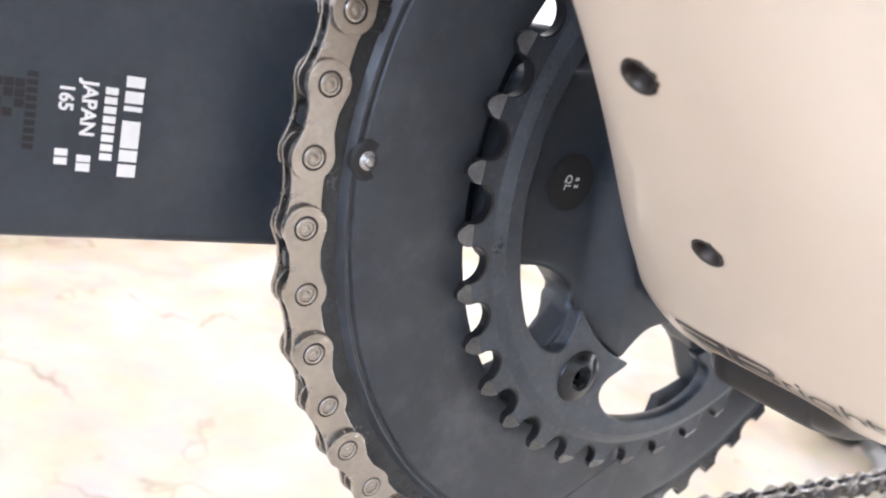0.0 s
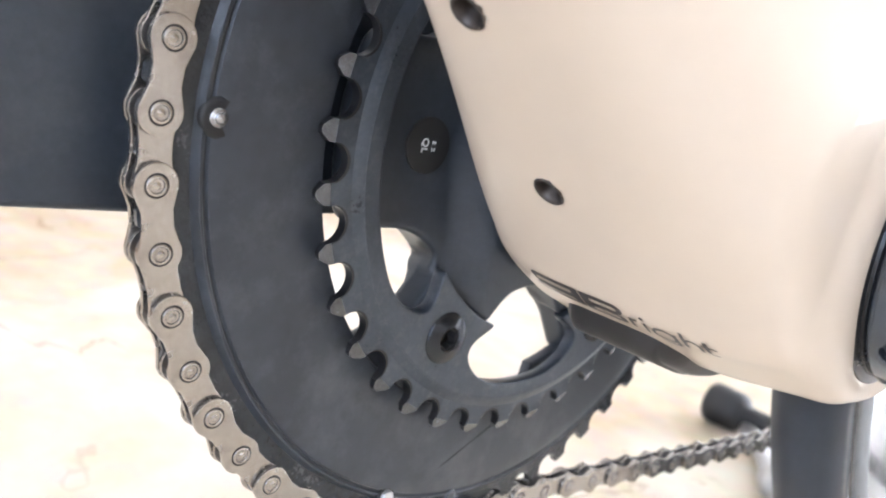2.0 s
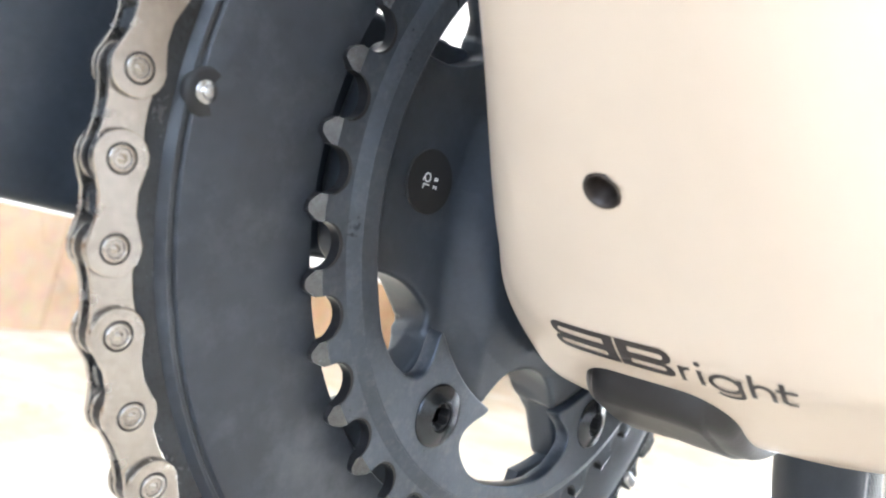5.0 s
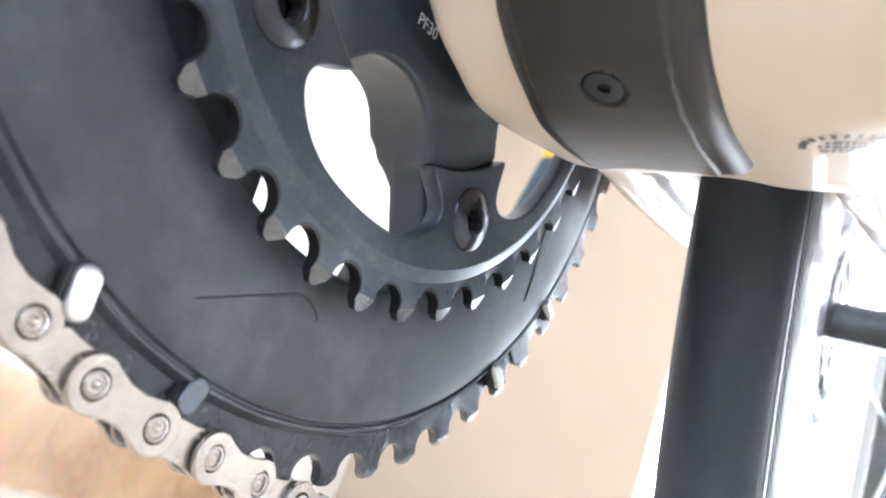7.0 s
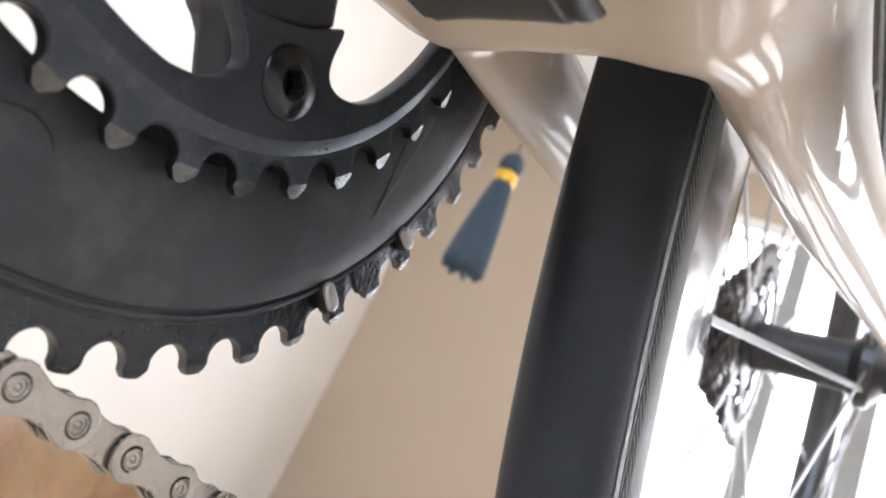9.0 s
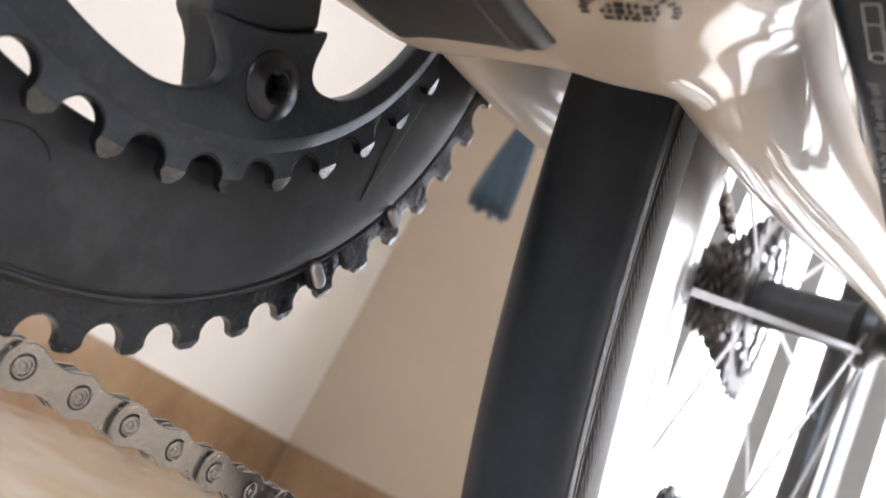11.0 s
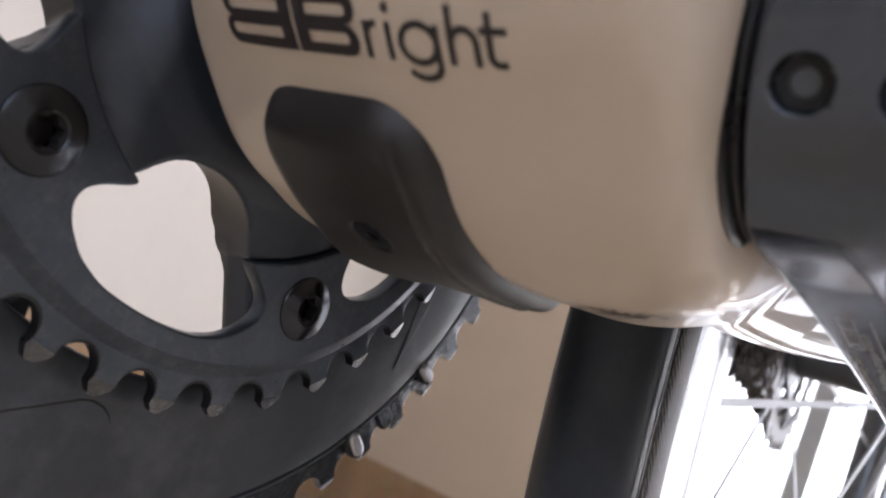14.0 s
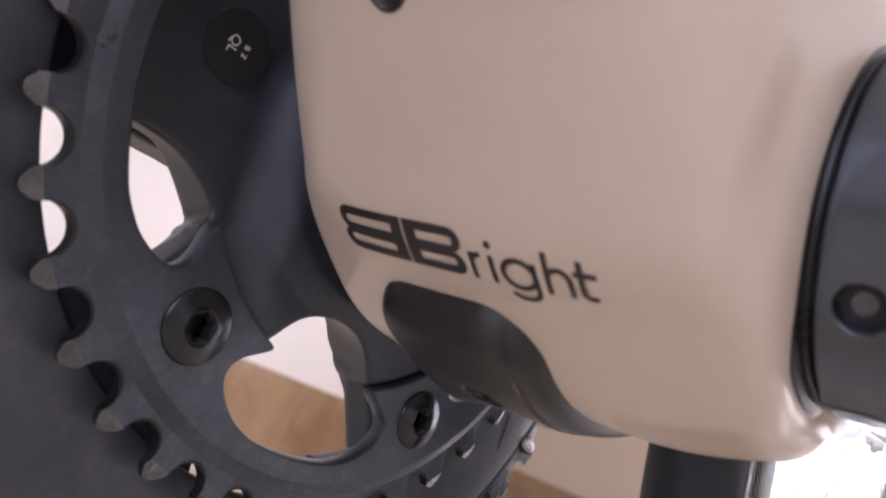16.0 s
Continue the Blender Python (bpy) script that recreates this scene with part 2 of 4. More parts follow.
# ---- mesh helpers ----
BBZ = 0.2615          # bottom bracket height
DISC = Matrix(((0, 0, 1, 0), (1, 0, 0, 0), (0, 1, 0, BBZ), (0, 0, 0, 1)))


def disc_at(x, turn=0.0):
    """Pose of a flat piece that lies in the chainring planes: local X rearward, Y up, Z towards the bike's left."""
    return Matrix.Translation((x, 0, 0)) @ DISC @ Matrix.Rotation(turn, 4, "Z")


def part(name, shape, mat, parent=None, label="", smooth=True):
    """Links a bmesh or mesh as one object under a thing or part."""
    me = shape
    if isinstance(shape, bmesh.types.BMesh):
        me = bpy.data.meshes.new(name)
        shape.to_mesh(me)
        shape.free()
    if mat is not None and not me.materials:
        me.materials.append(mat)
    if smooth is not None:
        me.polygons.foreach_set("use_smooth", [bool(smooth)] * len(me.polygons))
        if smooth == "auto":
            me.set_sharp_from_angle(angle=radians(35))
    ob = new(name, me)
    ob.parent = parent
    return tagged(ob, label)


def flat(loops, half, bevel=0.0, m=Matrix(), res=1):
    """A plate of 2D outlines (holes inside outlines), half thick either way, with bevelled edges."""
    cu = bpy.data.curves.new("plate", "CURVE")
    cu.dimensions, cu.fill_mode = "2D", "BOTH"
    cu.extrude, cu.bevel_depth, cu.offset, cu.bevel_resolution = max(0.0, half - bevel), bevel, -bevel, res
    for loop in loops:
        sp = cu.splines.new("POLY")
        sp.points.add(len(loop) - 1)
        for p, q in zip(sp.points, loop):
            p.co = (q[0], q[1], 0, 1)
        sp.use_cyclic_u = True
    ob = new("plate", cu)
    dg = bpy.context.evaluated_depsgraph_get()
    me = bpy.data.meshes.new_from_object(ob.evaluated_get(dg))
    bpy.data.objects.remove(ob)
    bpy.data.curves.remove(cu)
    me.transform(m)
    return me


def lathe(profile, n=96, m=Matrix(), closed=False, a0=0.0, a1=2 * math.pi):
    """Turns (radius, height) points about local Z."""
    bm = bmesh.new()
    full = abs(a1 - a0) > 6.28
    rows = []
    for i in range(n if full else n + 1):
        a = a0 + (a1 - a0) * i / n
        rows.append([bm.verts.new((r * math.cos(a), r * math.sin(a), h)) for r, h in profile])
    k = len(profile)
    for i in range(len(rows) if full else len(rows) - 1):
        p, q = rows[i], rows[(i + 1) % len(rows)]
        for j in range(k if closed else k - 1):
            f = [p[j], q[j], q[(j + 1) % k], p[(j + 1) % k]]
            bm.faces.new(f)
    bmesh.ops.remove_doubles(bm, verts=bm.verts, dist=1e-6)
    bmesh.ops.recalc_face_normals(bm, faces=bm.faces)
    bmesh.ops.transform(bm, matrix=m, verts=bm.verts)
    return bm


def box(bm, lo, hi, bevel=0.0, m=Matrix()):
    made = bmesh.ops.create_cube(bm, size=1.0)["verts"]
    size = [h - l for l, h in zip(lo, hi)]
    mid = [(h + l) / 2 for l, h in zip(lo, hi)]
    bmesh.ops.transform(bm, matrix=m @ Matrix.Translation(mid) @ Matrix.Diagonal((*size, 1)), verts=made)
    if bevel:
        es = {e for v in made for e in v.link_edges}
        bmesh.ops.bevel(bm, geom=list(es), offset=bevel, segments=2, affect="EDGES", profile=0.6)
    return bm


def tube(points, radii, n=12, ends=True, flatten=1.0):
    """A round tube through points."""
    bm = bmesh.new()
    rings = []
    pts = [Vector(p) for p in points]
    for i, p in enumerate(pts):
        d = (pts[min(i + 1, len(pts) - 1)] - pts[max(i - 1, 0)]).normalized()
        u = d.orthogonal().normalized() if abs(d.z) > 0.95 else d.cross(Vector((0, 0, 1))).normalized()
        v = d.cross(u)
        r = radii[i] if isinstance(radii, (list, tuple)) else radii
        rings.append([bm.verts.new(p + u * (r * math.cos(2 * math.pi * k / n)) + v * (flatten * r * math.sin(2 * math.pi * k / n))) for k in range(n)])
    for a, b in zip(rings, rings[1:]):
        for k in range(n):
            bm.faces.new((a[k], a[(k + 1) % n], b[(k + 1) % n], b[k]))
    if ends:
        bm.faces.new(list(reversed(rings[0])))
        bm.faces.new(rings[-1])
    bmesh.ops.recalc_face_normals(bm, faces=bm.faces)
    return bm


def writing(body, size, m, depth=0.00004, bold=0.0):
    """Letters of the built-in font as a thin mesh."""
    cu = bpy.data.curves.new("writing", "FONT")
    cu.body, cu.size, cu.extrude, cu.align_x, cu.align_y = body, size, depth, "CENTER", "CENTER"
    cu.offset = bold * size
    ob = new("writing", cu)
    dg = bpy.context.evaluated_depsgraph_get()
    me = bpy.data.meshes.new_from_object(ob.evaluated_get(dg))
    bpy.data.objects.remove(ob)
    bpy.data.curves.remove(cu)
    me.transform(m)
    return me


# ---- implicit shapes for the moulded parts ----
def smin(a, b, k):
    h = np.clip(0.5 + 0.5 * (b - a) / k, 0, 1)
    return b + (a - b) * h - k * h * (1 - h)


def smax(a, b, k):
    return -smin(-a, -b, k)


def capsule(x, y, z, a, b, w0, w1, h0, h1):
    """Oval bar from a to b: half width along x, half height across it."""
    ax, ay, az = a
    dx, dy, dz = (b[i] - a[i] for i in range(3))
    t = np.clip(((x - ax) * dx + (y - ay) * dy + (z - az) * dz) / (dx * dx + dy * dy + dz * dz), 0, 1)
    px, py, pz = x - ax - t * dx, y - ay - t * dy, z - az - t * dz
    w, h = w0 + (w1 - w0) * t, h0 + (h1 - h0) * t
    g = np.sqrt((px / w) ** 2 + (py / h) ** 2 + (pz / h) ** 2)
    return (g - 1) * np.minimum(w, h)


def round_box(x, y, z, mid, half, r):
    qx, qy, qz = (np.abs(v - c) - (h - r) for v, c, h in zip((x, y, z), mid, half))
    out = np.sqrt(np.maximum(qx, 0) ** 2 + np.maximum(qy, 0) ** 2 + np.maximum(qz, 0) ** 2)
    return out + np.minimum(np.maximum(qx, np.maximum(qy, qz)), 0) - r


def cylinder_x(x, y, z, r, x0, x1, k=0.003):
    return smax(np.sqrt(y * y + z * z) - r, np.abs(x - (x0 + x1) / 2) - (x1 - x0) / 2, k)


def nets(f, lo, hi, h):
    """Surface nets of f = 0, pulled onto the surface; returns points, quads and normals."""
    ax = [np.arange(l, u + h, h, dtype=np.float32) for l, u in zip(lo, hi)]
    V = f(ax[0][:, None, None], ax[1][None, :, None], ax[2][None, None, :]).astype(np.float32)
    S = V < 0
    n = [d - 1 for d in V.shape]
    corner = {}
    for c in range(8):
        i, j, k = c & 1, c >> 1 & 1, c >> 2 & 1
        corner[c] = (slice(i, i + n[0]), slice(j, j + n[1]), slice(k, k + n[2]))
    cnt = sum(S[corner[c]].astype(np.int8) for c in range(8))
    cell = (cnt > 0) & (cnt < 8)
    idx = np.argwhere(cell)
    ids = -np.ones(cell.shape, np.int32)
    ids[cell] = np.arange(len(idx))
    vals = [V[corner[c]][cell] for c in range(8)]
    acc, tot = np.zeros((len(idx), 3)), np.zeros(len(idx))
    for a in range(8):
        for bit in (1, 2, 4):
            if a & bit:
                continue
            b = a | bit
            va, vb = vals[a], vals[b]
            on = (va < 0) != (vb < 0)
            t = np.where(on, va / np.where(on, va - vb, 1), 0)
            for d in range(3):
                s = (a >> d & 1) + (t if bit == 1 << d else 0)
                acc[:, d] += np.where(on, s, 0)
            tot += on
    P = (idx + acc / tot[:, None]) * h + np.array([a[0] for a in ax])
    e = h * 0.1

    def grad(Q):
        g = [(f(Q[:, 0] + e * (d == 0), Q[:, 1] + e * (d == 1), Q[:, 2] + e * (d == 2)) - f(Q[:, 0] - e * (d == 0), Q[:, 1] - e * (d == 1), Q[:, 2] - e * (d == 2))) / (2 * e) for d in range(3)]
        return np.stack(g, 1)
    for _ in range(2):
        g = grad(P)
        step = f(P[:, 0], P[:, 1], P[:, 2])[:, None] * g / np.maximum((g * g).sum(1), 1e-3)[:, None]
        P = P - np.clip(step, -h, h)
    quads = []
    for d in range(3):
        o = [(d + 1) % 3, (d + 2) % 3]
        sl = [slice(0, -1)] * 3
        sl2 = [slice(0, -1)] * 3
        sl[d], sl2[d] = slice(0, -1), slice(1, None)
        for q in o:
            sl[q] = sl2[q] = slice(1, -1)
        A, B = S[tuple(sl)], S[tuple(sl2)]
        for flip in (False, True):
            w = np.argwhere(A & ~B if not flip else ~A & B)
            if not len(w):
                continue
            base = w.copy()
            for q in o:
                base[:, q] += 1
            ring = []
            for p, q in ((0, 0), (1, 0), (1, 1), (0, 1)):
                c = base.copy()
                c[:, o[0]] -= 1 - p
                c[:, o[1]] -= 1 - q
                ring.append(ids[c[:, 0], c[:, 1], c[:, 2]])
            r = np.stack(ring, 1)
            quads.append(r[:, ::-1] if flip else r)
    F = np.concatenate(quads)
    F = F[(F >= 0).all(1)]
    N = grad(P)
    N /= np.maximum(np.linalg.norm(N, axis=1), 1e-9)[:, None]
    return P, F, N


def moulded(name, f, blocks):
    """One mesh of an implicit shape over several blocks (lo, hi, step)."""
    Ps, Fs, Ns, at = [], [], [], 0
    for lo, hi, h in blocks:
        P, F, N = nets(f, lo, hi, h)
        Ps.append(P), Fs.append(F + at), Ns.append(N)
        at += len(P)
    P, F, N = np.concatenate(Ps), np.concatenate(Fs), np.concatenate(Ns)
    me = bpy.data.meshes.new(name)
    me.vertices.add(len(P))
    me.vertices.foreach_set("co", (P + np.array([0, 0, BBZ])).astype(np.float32).ravel())
    me.loops.add(F.size)
    me.loops.foreach_set("vertex_index", F.astype(np.int32).ravel())
    me.polygons.add(len(F))
    me.polygons.foreach_set("loop_start", np.arange(0, F.size, 4, dtype=np.int32))
    me.update(calc_edges=True)
    me.polygons.foreach_set("use_smooth", [True] * len(F))
    me.normals_split_custom_set_from_vertices(N.tolist())
    return me


# ---- the room ----
def slab(name, corners, thick, mat, label, category, kind="structure"):
    """A flat piece from four corners, thickened behind its face."""
    bm = bmesh.new()
    c = [Vector(p) for p in corners]
    nrm = (c[1] - c[0]).cross(c[3] - c[0]).normalized()
    a = [bm.verts.new(p) for p in c]
    b = [bm.verts.new(p - nrm * thick) for p in c]
    bm.faces.new(a)
    bm.faces.new(list(reversed(b)))
    for i in range(4):
        bm.faces.new((a[i], b[i], b[(i + 1) % 4], a[(i + 1) % 4]))
    bmesh.ops.recalc_face_normals(bm, faces=bm.faces)
    ob = part(name, bm, mat, None, label, smooth=False)
    return tagged(ob, label, category, kind=kind)


DEEP, WIDE = 6.0, 5.2
slab("floor", (room(0, DEEP, 0), room(WIDE, DEEP, 0), room(WIDE, 0, 0), room(0, 0, 0)), 0.1, FLOORM, "polished cream marble floor with thin brown veins", "floor")
slab("ceiling", (room(0, 0, ROOM_H), room(WIDE, 0, ROOM_H), room(WIDE, DEEP, ROOM_H), room(0, DEEP, ROOM_H)), 0.1, CEIL, "plain white painted ceiling", "ceiling")
slab("wall_side", (room(0, DEEP, 0), room(0, 0, 0), room(0, 0, ROOM_H), room(0, DEEP, ROOM_H)), 0.15, PLASTER, "white painted plaster wall above a tan skirting", "wall")
slab("wall_far", (room(WIDE, 0, 0), room(WIDE, DEEP, 0), room(WIDE, DEEP, ROOM_H), room(WIDE, 0, ROOM_H)), 0.15, PLASTER, "white painted plaster wall", "wall")


def pieced_wall(name, pieces, label, mat=None):
    bm = bmesh.new()
    for (s0, s1, b0, b1, z0, z1) in pieces:
        v = [room(s, b, z) for s in (s0, s1) for b in (b0, b1) for z in (z0, z1)]
        vs = [bm.verts.new(p) for p in v]
        for q in ((0, 1, 3, 2), (4, 6, 7, 5), (0, 4, 5, 1), (2, 3, 7, 6), (0, 2, 6, 4), (1, 5, 7, 3)):
            bm.faces.new([vs[i] for i in q])
    bmesh.ops.recalc_face_normals(bm, faces=bm.faces)
    return tagged(part(name, bm, mat or PLASTER, None, label, smooth=False), label, "wall", kind="structure")


pieced_wall("wall_window", [(0, WIN_A, -0.2, 0, 0, ROOM_H), (WIN_B, WIDE, -0.2, 0, 0, ROOM_H), (WIN_A, WIN_B, -0.2, 0, WIN_Z1, ROOM_H), (WIN_A, WIN_B, -0.2, 0, 0, WIN_Z0)], "beige plaster wall round a wide glazed opening", BEIGE)
# opening out of view, added to house the fill lamp
BW0, BW1, BWZ = 0.7, 2.7, 0.205
pieced_wall("wall_back", [(0, BW0, DEEP, DEEP + 0.2, 0, ROOM_H), (BW1, WIDE, DEEP, DEEP + 0.2, 0, ROOM_H), (BW0, BW1, DEEP, DEEP + 0.2, 0, BWZ), (BW0, BW1, DEEP, DEEP + 0.2, 2.2, ROOM_H)], "white plaster wall with an added, unseen window opening")


def skirting_run(name, start, direction, inward, length, label):
    """Skirting tiles 0.6 m long with thin joints, standing against a wall."""
    base = new(name)
    base.location = start
    tagged(base, label, "skirting", kind="structure")
    n = int(length / 0.6 + 0.9)
    bm = box(bmesh.new(), (0.0004, 0, 0), (0.5996, 0.011, 0.245), 0.0015)
    me = bpy.data.meshes.new("tile")
    bm.to_mesh(me)
    bm.free()
    me.materials.append(SKIRTM)
    rot = Matrix((direction.to_3d(), inward.to_3d(), Vector((0, 0, 1)))).transposed().to_4x4()
    for i in range(n):
        t = new("tile", me)
        t.parent = base
        t.matrix_local = rot @ Matrix.Translation((0.6 * i, 0, 0.0))
    return base


skirting_run("baseboard_side", room(0, 0.011, 0), -ALONG, ACROSS, 6.0, "tan marble skirting tiles along the white wall")
skirting_run("baseboard_window", room(0.012, 0, 0), ACROSS, -ALONG, 1.15, "tan marble skirting tiles below the window wall")


def glazed_opening(name, origin, along, out, width, height, posts, label):
    """White head, sill and far jamb, grey upright posts (from, to) and panes of glass between them, set in an opening."""
    base = new(name)
    base.matrix_world = Matrix.Translation(origin) @ Matrix((along, -out, Vector((0, 0, 1)))).transposed().to_4x4()
    tagged(base, label, "window", kind="structure")
    bm = bmesh.new()
    box(bm, (width - 0.06, -0.05, 0), (width, 0.02, height), 0.004)
    box(bm, (0, -0.05, 0), (width - 0.06, 0.02, 0.05), 0.004)
    box(bm, (0, -0.05, height - 0.06), (width - 0.06, 0.02, height), 0.004)
    part("window_frame", bm, WHITEPVC, base, smooth=False)
    left = 0.0
    for p0, p1 in (*posts, (width - 0.06, width)):
        if p1 < width:
            part("post", box(bmesh.new(), (p0, -0.045, 0.05), (p1, 0.015, height - 0.06), 0.005), GREYPOST, base, "grey upright post", smooth=False)
        if p0 - left > 0.04:
            pane = part("pane", box(bmesh.new(), (left + 0.001, -0.018, 0.052), (p0 - 0.001, -0.012, height - 0.062)), GLASS, base, smooth=False)
            pane.visible_shadow = False
        left = p1
    return base


# The bare pane at the left stands in for a daylit white jamb.
# The first post's grey stands in for the shaded reveal beside it.
glazed_opening("window_1", room(WIN_A, 0, WIN_Z0), ACROSS, ALONG, WIN_B - WIN_A, WIN_Z1 - WIN_Z0, ((0.095, 0.18), (0.51, 0.59), (0.75, 0.85), (0.885, 0.98), (1.42, 1.50), (1.88, 1.98), (2.02, 2.12), (2.60, 2.68), (3.05, 3.15)), "wide white-framed glazed door with grey posts and bright daylight")
# unseen window added round the back fill lamp
glazed_opening("added_back_window", room(BW0, DEEP, BWZ), ACROSS, -ALONG, BW1 - BW0, 2.2 - BWZ, ((0.64, 0.70), (1.30, 1.36)), "unseen white-framed window added in the back wall for fill")
bm = bmesh.new()
bmesh.ops.create_grid(bm, x_segments=2, y_segments=2, size=400)
ground = part("ground", bm, PAVE, None, smooth=False)
ground.location = (0, 0, -0.175)
tagged(ground, "pale paved ground outside the windows", "ground", kind="structure")

# ---- the bicycle ----
bike = new("bicycle")
tagged(bike, "cream road bicycle with black crankset on a rear stand", "bicycle")

AXLE_Y, AXLE_Z = 0.3955, 0.0915      # rear axle, from the bottom bracket
WHEEL_R, TYRE_R = 0.3225, 0.0128
TD, TN = (-0.743, 0.669), (0.669, 0.743)   # along the down tube, and square to it


def wheel_gap(x, y, z, clear):
    rr = np.sqrt((y - AXLE_Y) ** 2 + (z - AXLE_Z) ** 2)
    ring = np.sqrt((rr - WHEEL_R) ** 2 + x * x) - (TYRE_R + clear)
    slot = np.maximum(np.abs(x) - (TYRE_R + clear), rr - WHEEL_R)
    return np.minimum(ring, slot)


def cubic(ys, values):
    return np.polyfit(ys, values, 3)


STAY_Y = (0.024, 0.09, 0.19, AXLE_Y)
STAYS = (   # centre across and up, then half widths at the root and on, and half height
    (cubic(STAY_Y, (0.0285, 0.0302, 0.0357, 0.0688)), cubic(STAY_Y, (-0.006, 0.0101, 0.0421, AXLE_Z - 0.006)), 0.0169, 0.0127, 0.0197),
    (cubic(STAY_Y, (-0.0235, -0.0316, -0.0432, -0.064)), cubic(STAY_Y, (-0.006, 0.0105, 0.0430, AXLE_Z - 0.006)), 0.0080, 0.0080, 0.0159))


def frame_solid(x, y, z):
    s = y * TD[0] + z * TD[1]
    q = y * TN[0] + z * TN[1]
    a = 0.0189 + 0.0266 * np.exp(-(s / 0.0688) ** 2)
    g = (np.abs((x - 0.0095) / a) ** 4.2 + np.abs(q / 0.0387) ** 4.2) ** (1 / 4.2)
    f = smax(smax((g - 1) * 0.03, -s - 0.006, 0.02), x - 0.0446, 0.005)
    f = smin(f, cylinder_x(x, y, z, 0.0318, -0.0301, 0.0452, 0.0068), 0.005)
    f = smin(f, round_box(x, y, z, (0.0017, 0.0184, -0.0002), (0.0281, 0.0326, 0.0253), 0.016), 0.0246)
    yy = np.clip(y, 0, 0.41)
    k = np.clip(yy / AXLE_Y, 0, 1)
    for px, pz, w0, w, h in STAYS:
        ww = w + (w0 - w) * np.clip(1 - yy / 0.09, 0, 1) + (0.008 - w) * k ** 2
        hh = h + (0.011 - h) * k ** 1.3
        g = np.sqrt(((x - np.polyval(px, yy)) / ww) ** 2 + ((z - np.polyval(pz, yy)) / hh) ** 2)
        stay = smax((g - 1) * np.minimum(ww, hh) * 0.95, np.maximum(y - AXLE_Y - 0.01, 0.012 - y), 0.006)
        f = smin(f, stay, 0.0134)
    seat = capsule(x, y, z, (0.002, 0.005, 0.03), (0.0, 0.125, 0.42), 0.018, 0.017, 0.026, 0.024)
    return smin(f, seat, 0.02)


HOLES = ((0.0029, 0.0790), (0.0028, 0.0415))    # bolt holes: across, and along the down tube


def frame_shape(x, y, z):
    f = smax(frame_solid(x, y, z), -wheel_gap(x, y, z, 0.0048), 0.007)
    s = y * TD[0] + z * TD[1]
    q = y * TN[0] + z * TN[1]
    for hx, hs in HOLES:
        bore = np.maximum(np.sqrt((x - hx) ** 2 + (s - hs) ** 2) - 0.0026, q + 0.0318)
        f = smax(f, -bore, 0.0007)
    return f


FINE = 0.0011
frame_mesh = moulded("frame", frame_shape, [
    ((-0.052, -0.17, -0.06), (0.062, 0.17, 0.2), FINE),
    ((-0.052, -0.42, 0.06), (0.062, -0.17, 0.44), 0.003),
    ((-0.09, 0.1685, -0.02), (0.09, 0.44, 0.2), 0.0025),
    ((-0.052, -0.17, 0.2), (0.062, 0.2, 0.44), 0.003)])
part("frame", frame_mesh, CREAM, bike, "glossy cream painted carbon frame", smooth=None)


def at_tube(hx, hs, q):
    return Vector((hx, hs * TD[0] + q * TN[0], hs * TD[1] + q * TN[1] + BBZ))


tube_pose = Matrix(((1, 0, 0, 0), (0, TD[0], -TN[0], 0), (0, TD[1], -TN[1], 0), (0, 0, 0, 1)))
for hx, hs in HOLES:
    bm = lathe([(0, 0.0), (0.0018, 0.0), (0.0021, 0.0042), (0.0025, 0.0050), (0.0027, 0.0053), (0.0030, 0.0054), (0.0032, 0.0051), (0.0032, -0.002)], 32, Matrix.Translation(at_tube(hx, hs, -0.0335)) @ tube_pose)
    part("threaded_insert", bm, INSERT, bike, "dark recessed bolt hole")


# cover under the bottom bracket
def cover_shape(x, y, z):
    lid = frame_solid(x, y, z) - 0.0034 + 0.0006 * np.clip((np.abs(x + 0.0003) - 0.0108) / 0.0006, 0, 1)
    wide = 0.0155 - 0.0003 * np.clip((y - 0.004) / 0.024, 0, 1)
    qx, qy = np.abs(x) - (wide - 0.009), np.abs(y - 0.0035) - (0.0262 - 0.009)
    out = np.sqrt(np.maximum(qx, 0) ** 2 + np.maximum(qy, 0) ** 2) + np.minimum(np.maximum(qx, qy), 0) - 0.009
    out = np.where(y > 0.0035, smax(np.abs(x) - wide, y - 0.0290, 0.0015), out)
    f = smax(smax(lid, out, 0.004), z + 0.012, 0.001)
    sc = np.maximum(np.sqrt(x ** 2 + (y + 0.003) ** 2) - 0.0034, z + 0.0)
    return smax(f, -np.maximum(sc, -(frame_solid(x, y, z) - 0.0024)), 0.0004)


cover = part("cable_cover", moulded("cable_cover", cover_shape, [((-0.022, -0.034, -0.05), (0.022, 0.036, -0.008), 0.0006)]), COVER, bike, "satin black plastic cable cover", smooth=None)


def surface_at(x, y, inset=0.0):
    """The underside of the frame under (x, y), and its normal."""
    zs = np.linspace(-0.06, 0.1, 641)
    v = frame_solid(np.full_like(zs, x), np.full_like(zs, y), zs) - inset
    i = int(np.argmax(v < 0))
    z = zs[i - 1] + (zs[i] - zs[i - 1]) * v[i - 1] / (v[i - 1] - v[i])
    e = 4e-4
    g = Vector([float(frame_solid(np.float64(x + e * (d == 0)), np.float64(y + e * (d == 1)), np.float64(z + e * (d == 2))) - frame_solid(np.float64(x - e * (d == 0)), np.float64(y - e * (d == 1)), np.float64(z - e * (d == 2)))) for d in range(3)]).normalized()
    return Vector((x, y, z + BBZ)), g


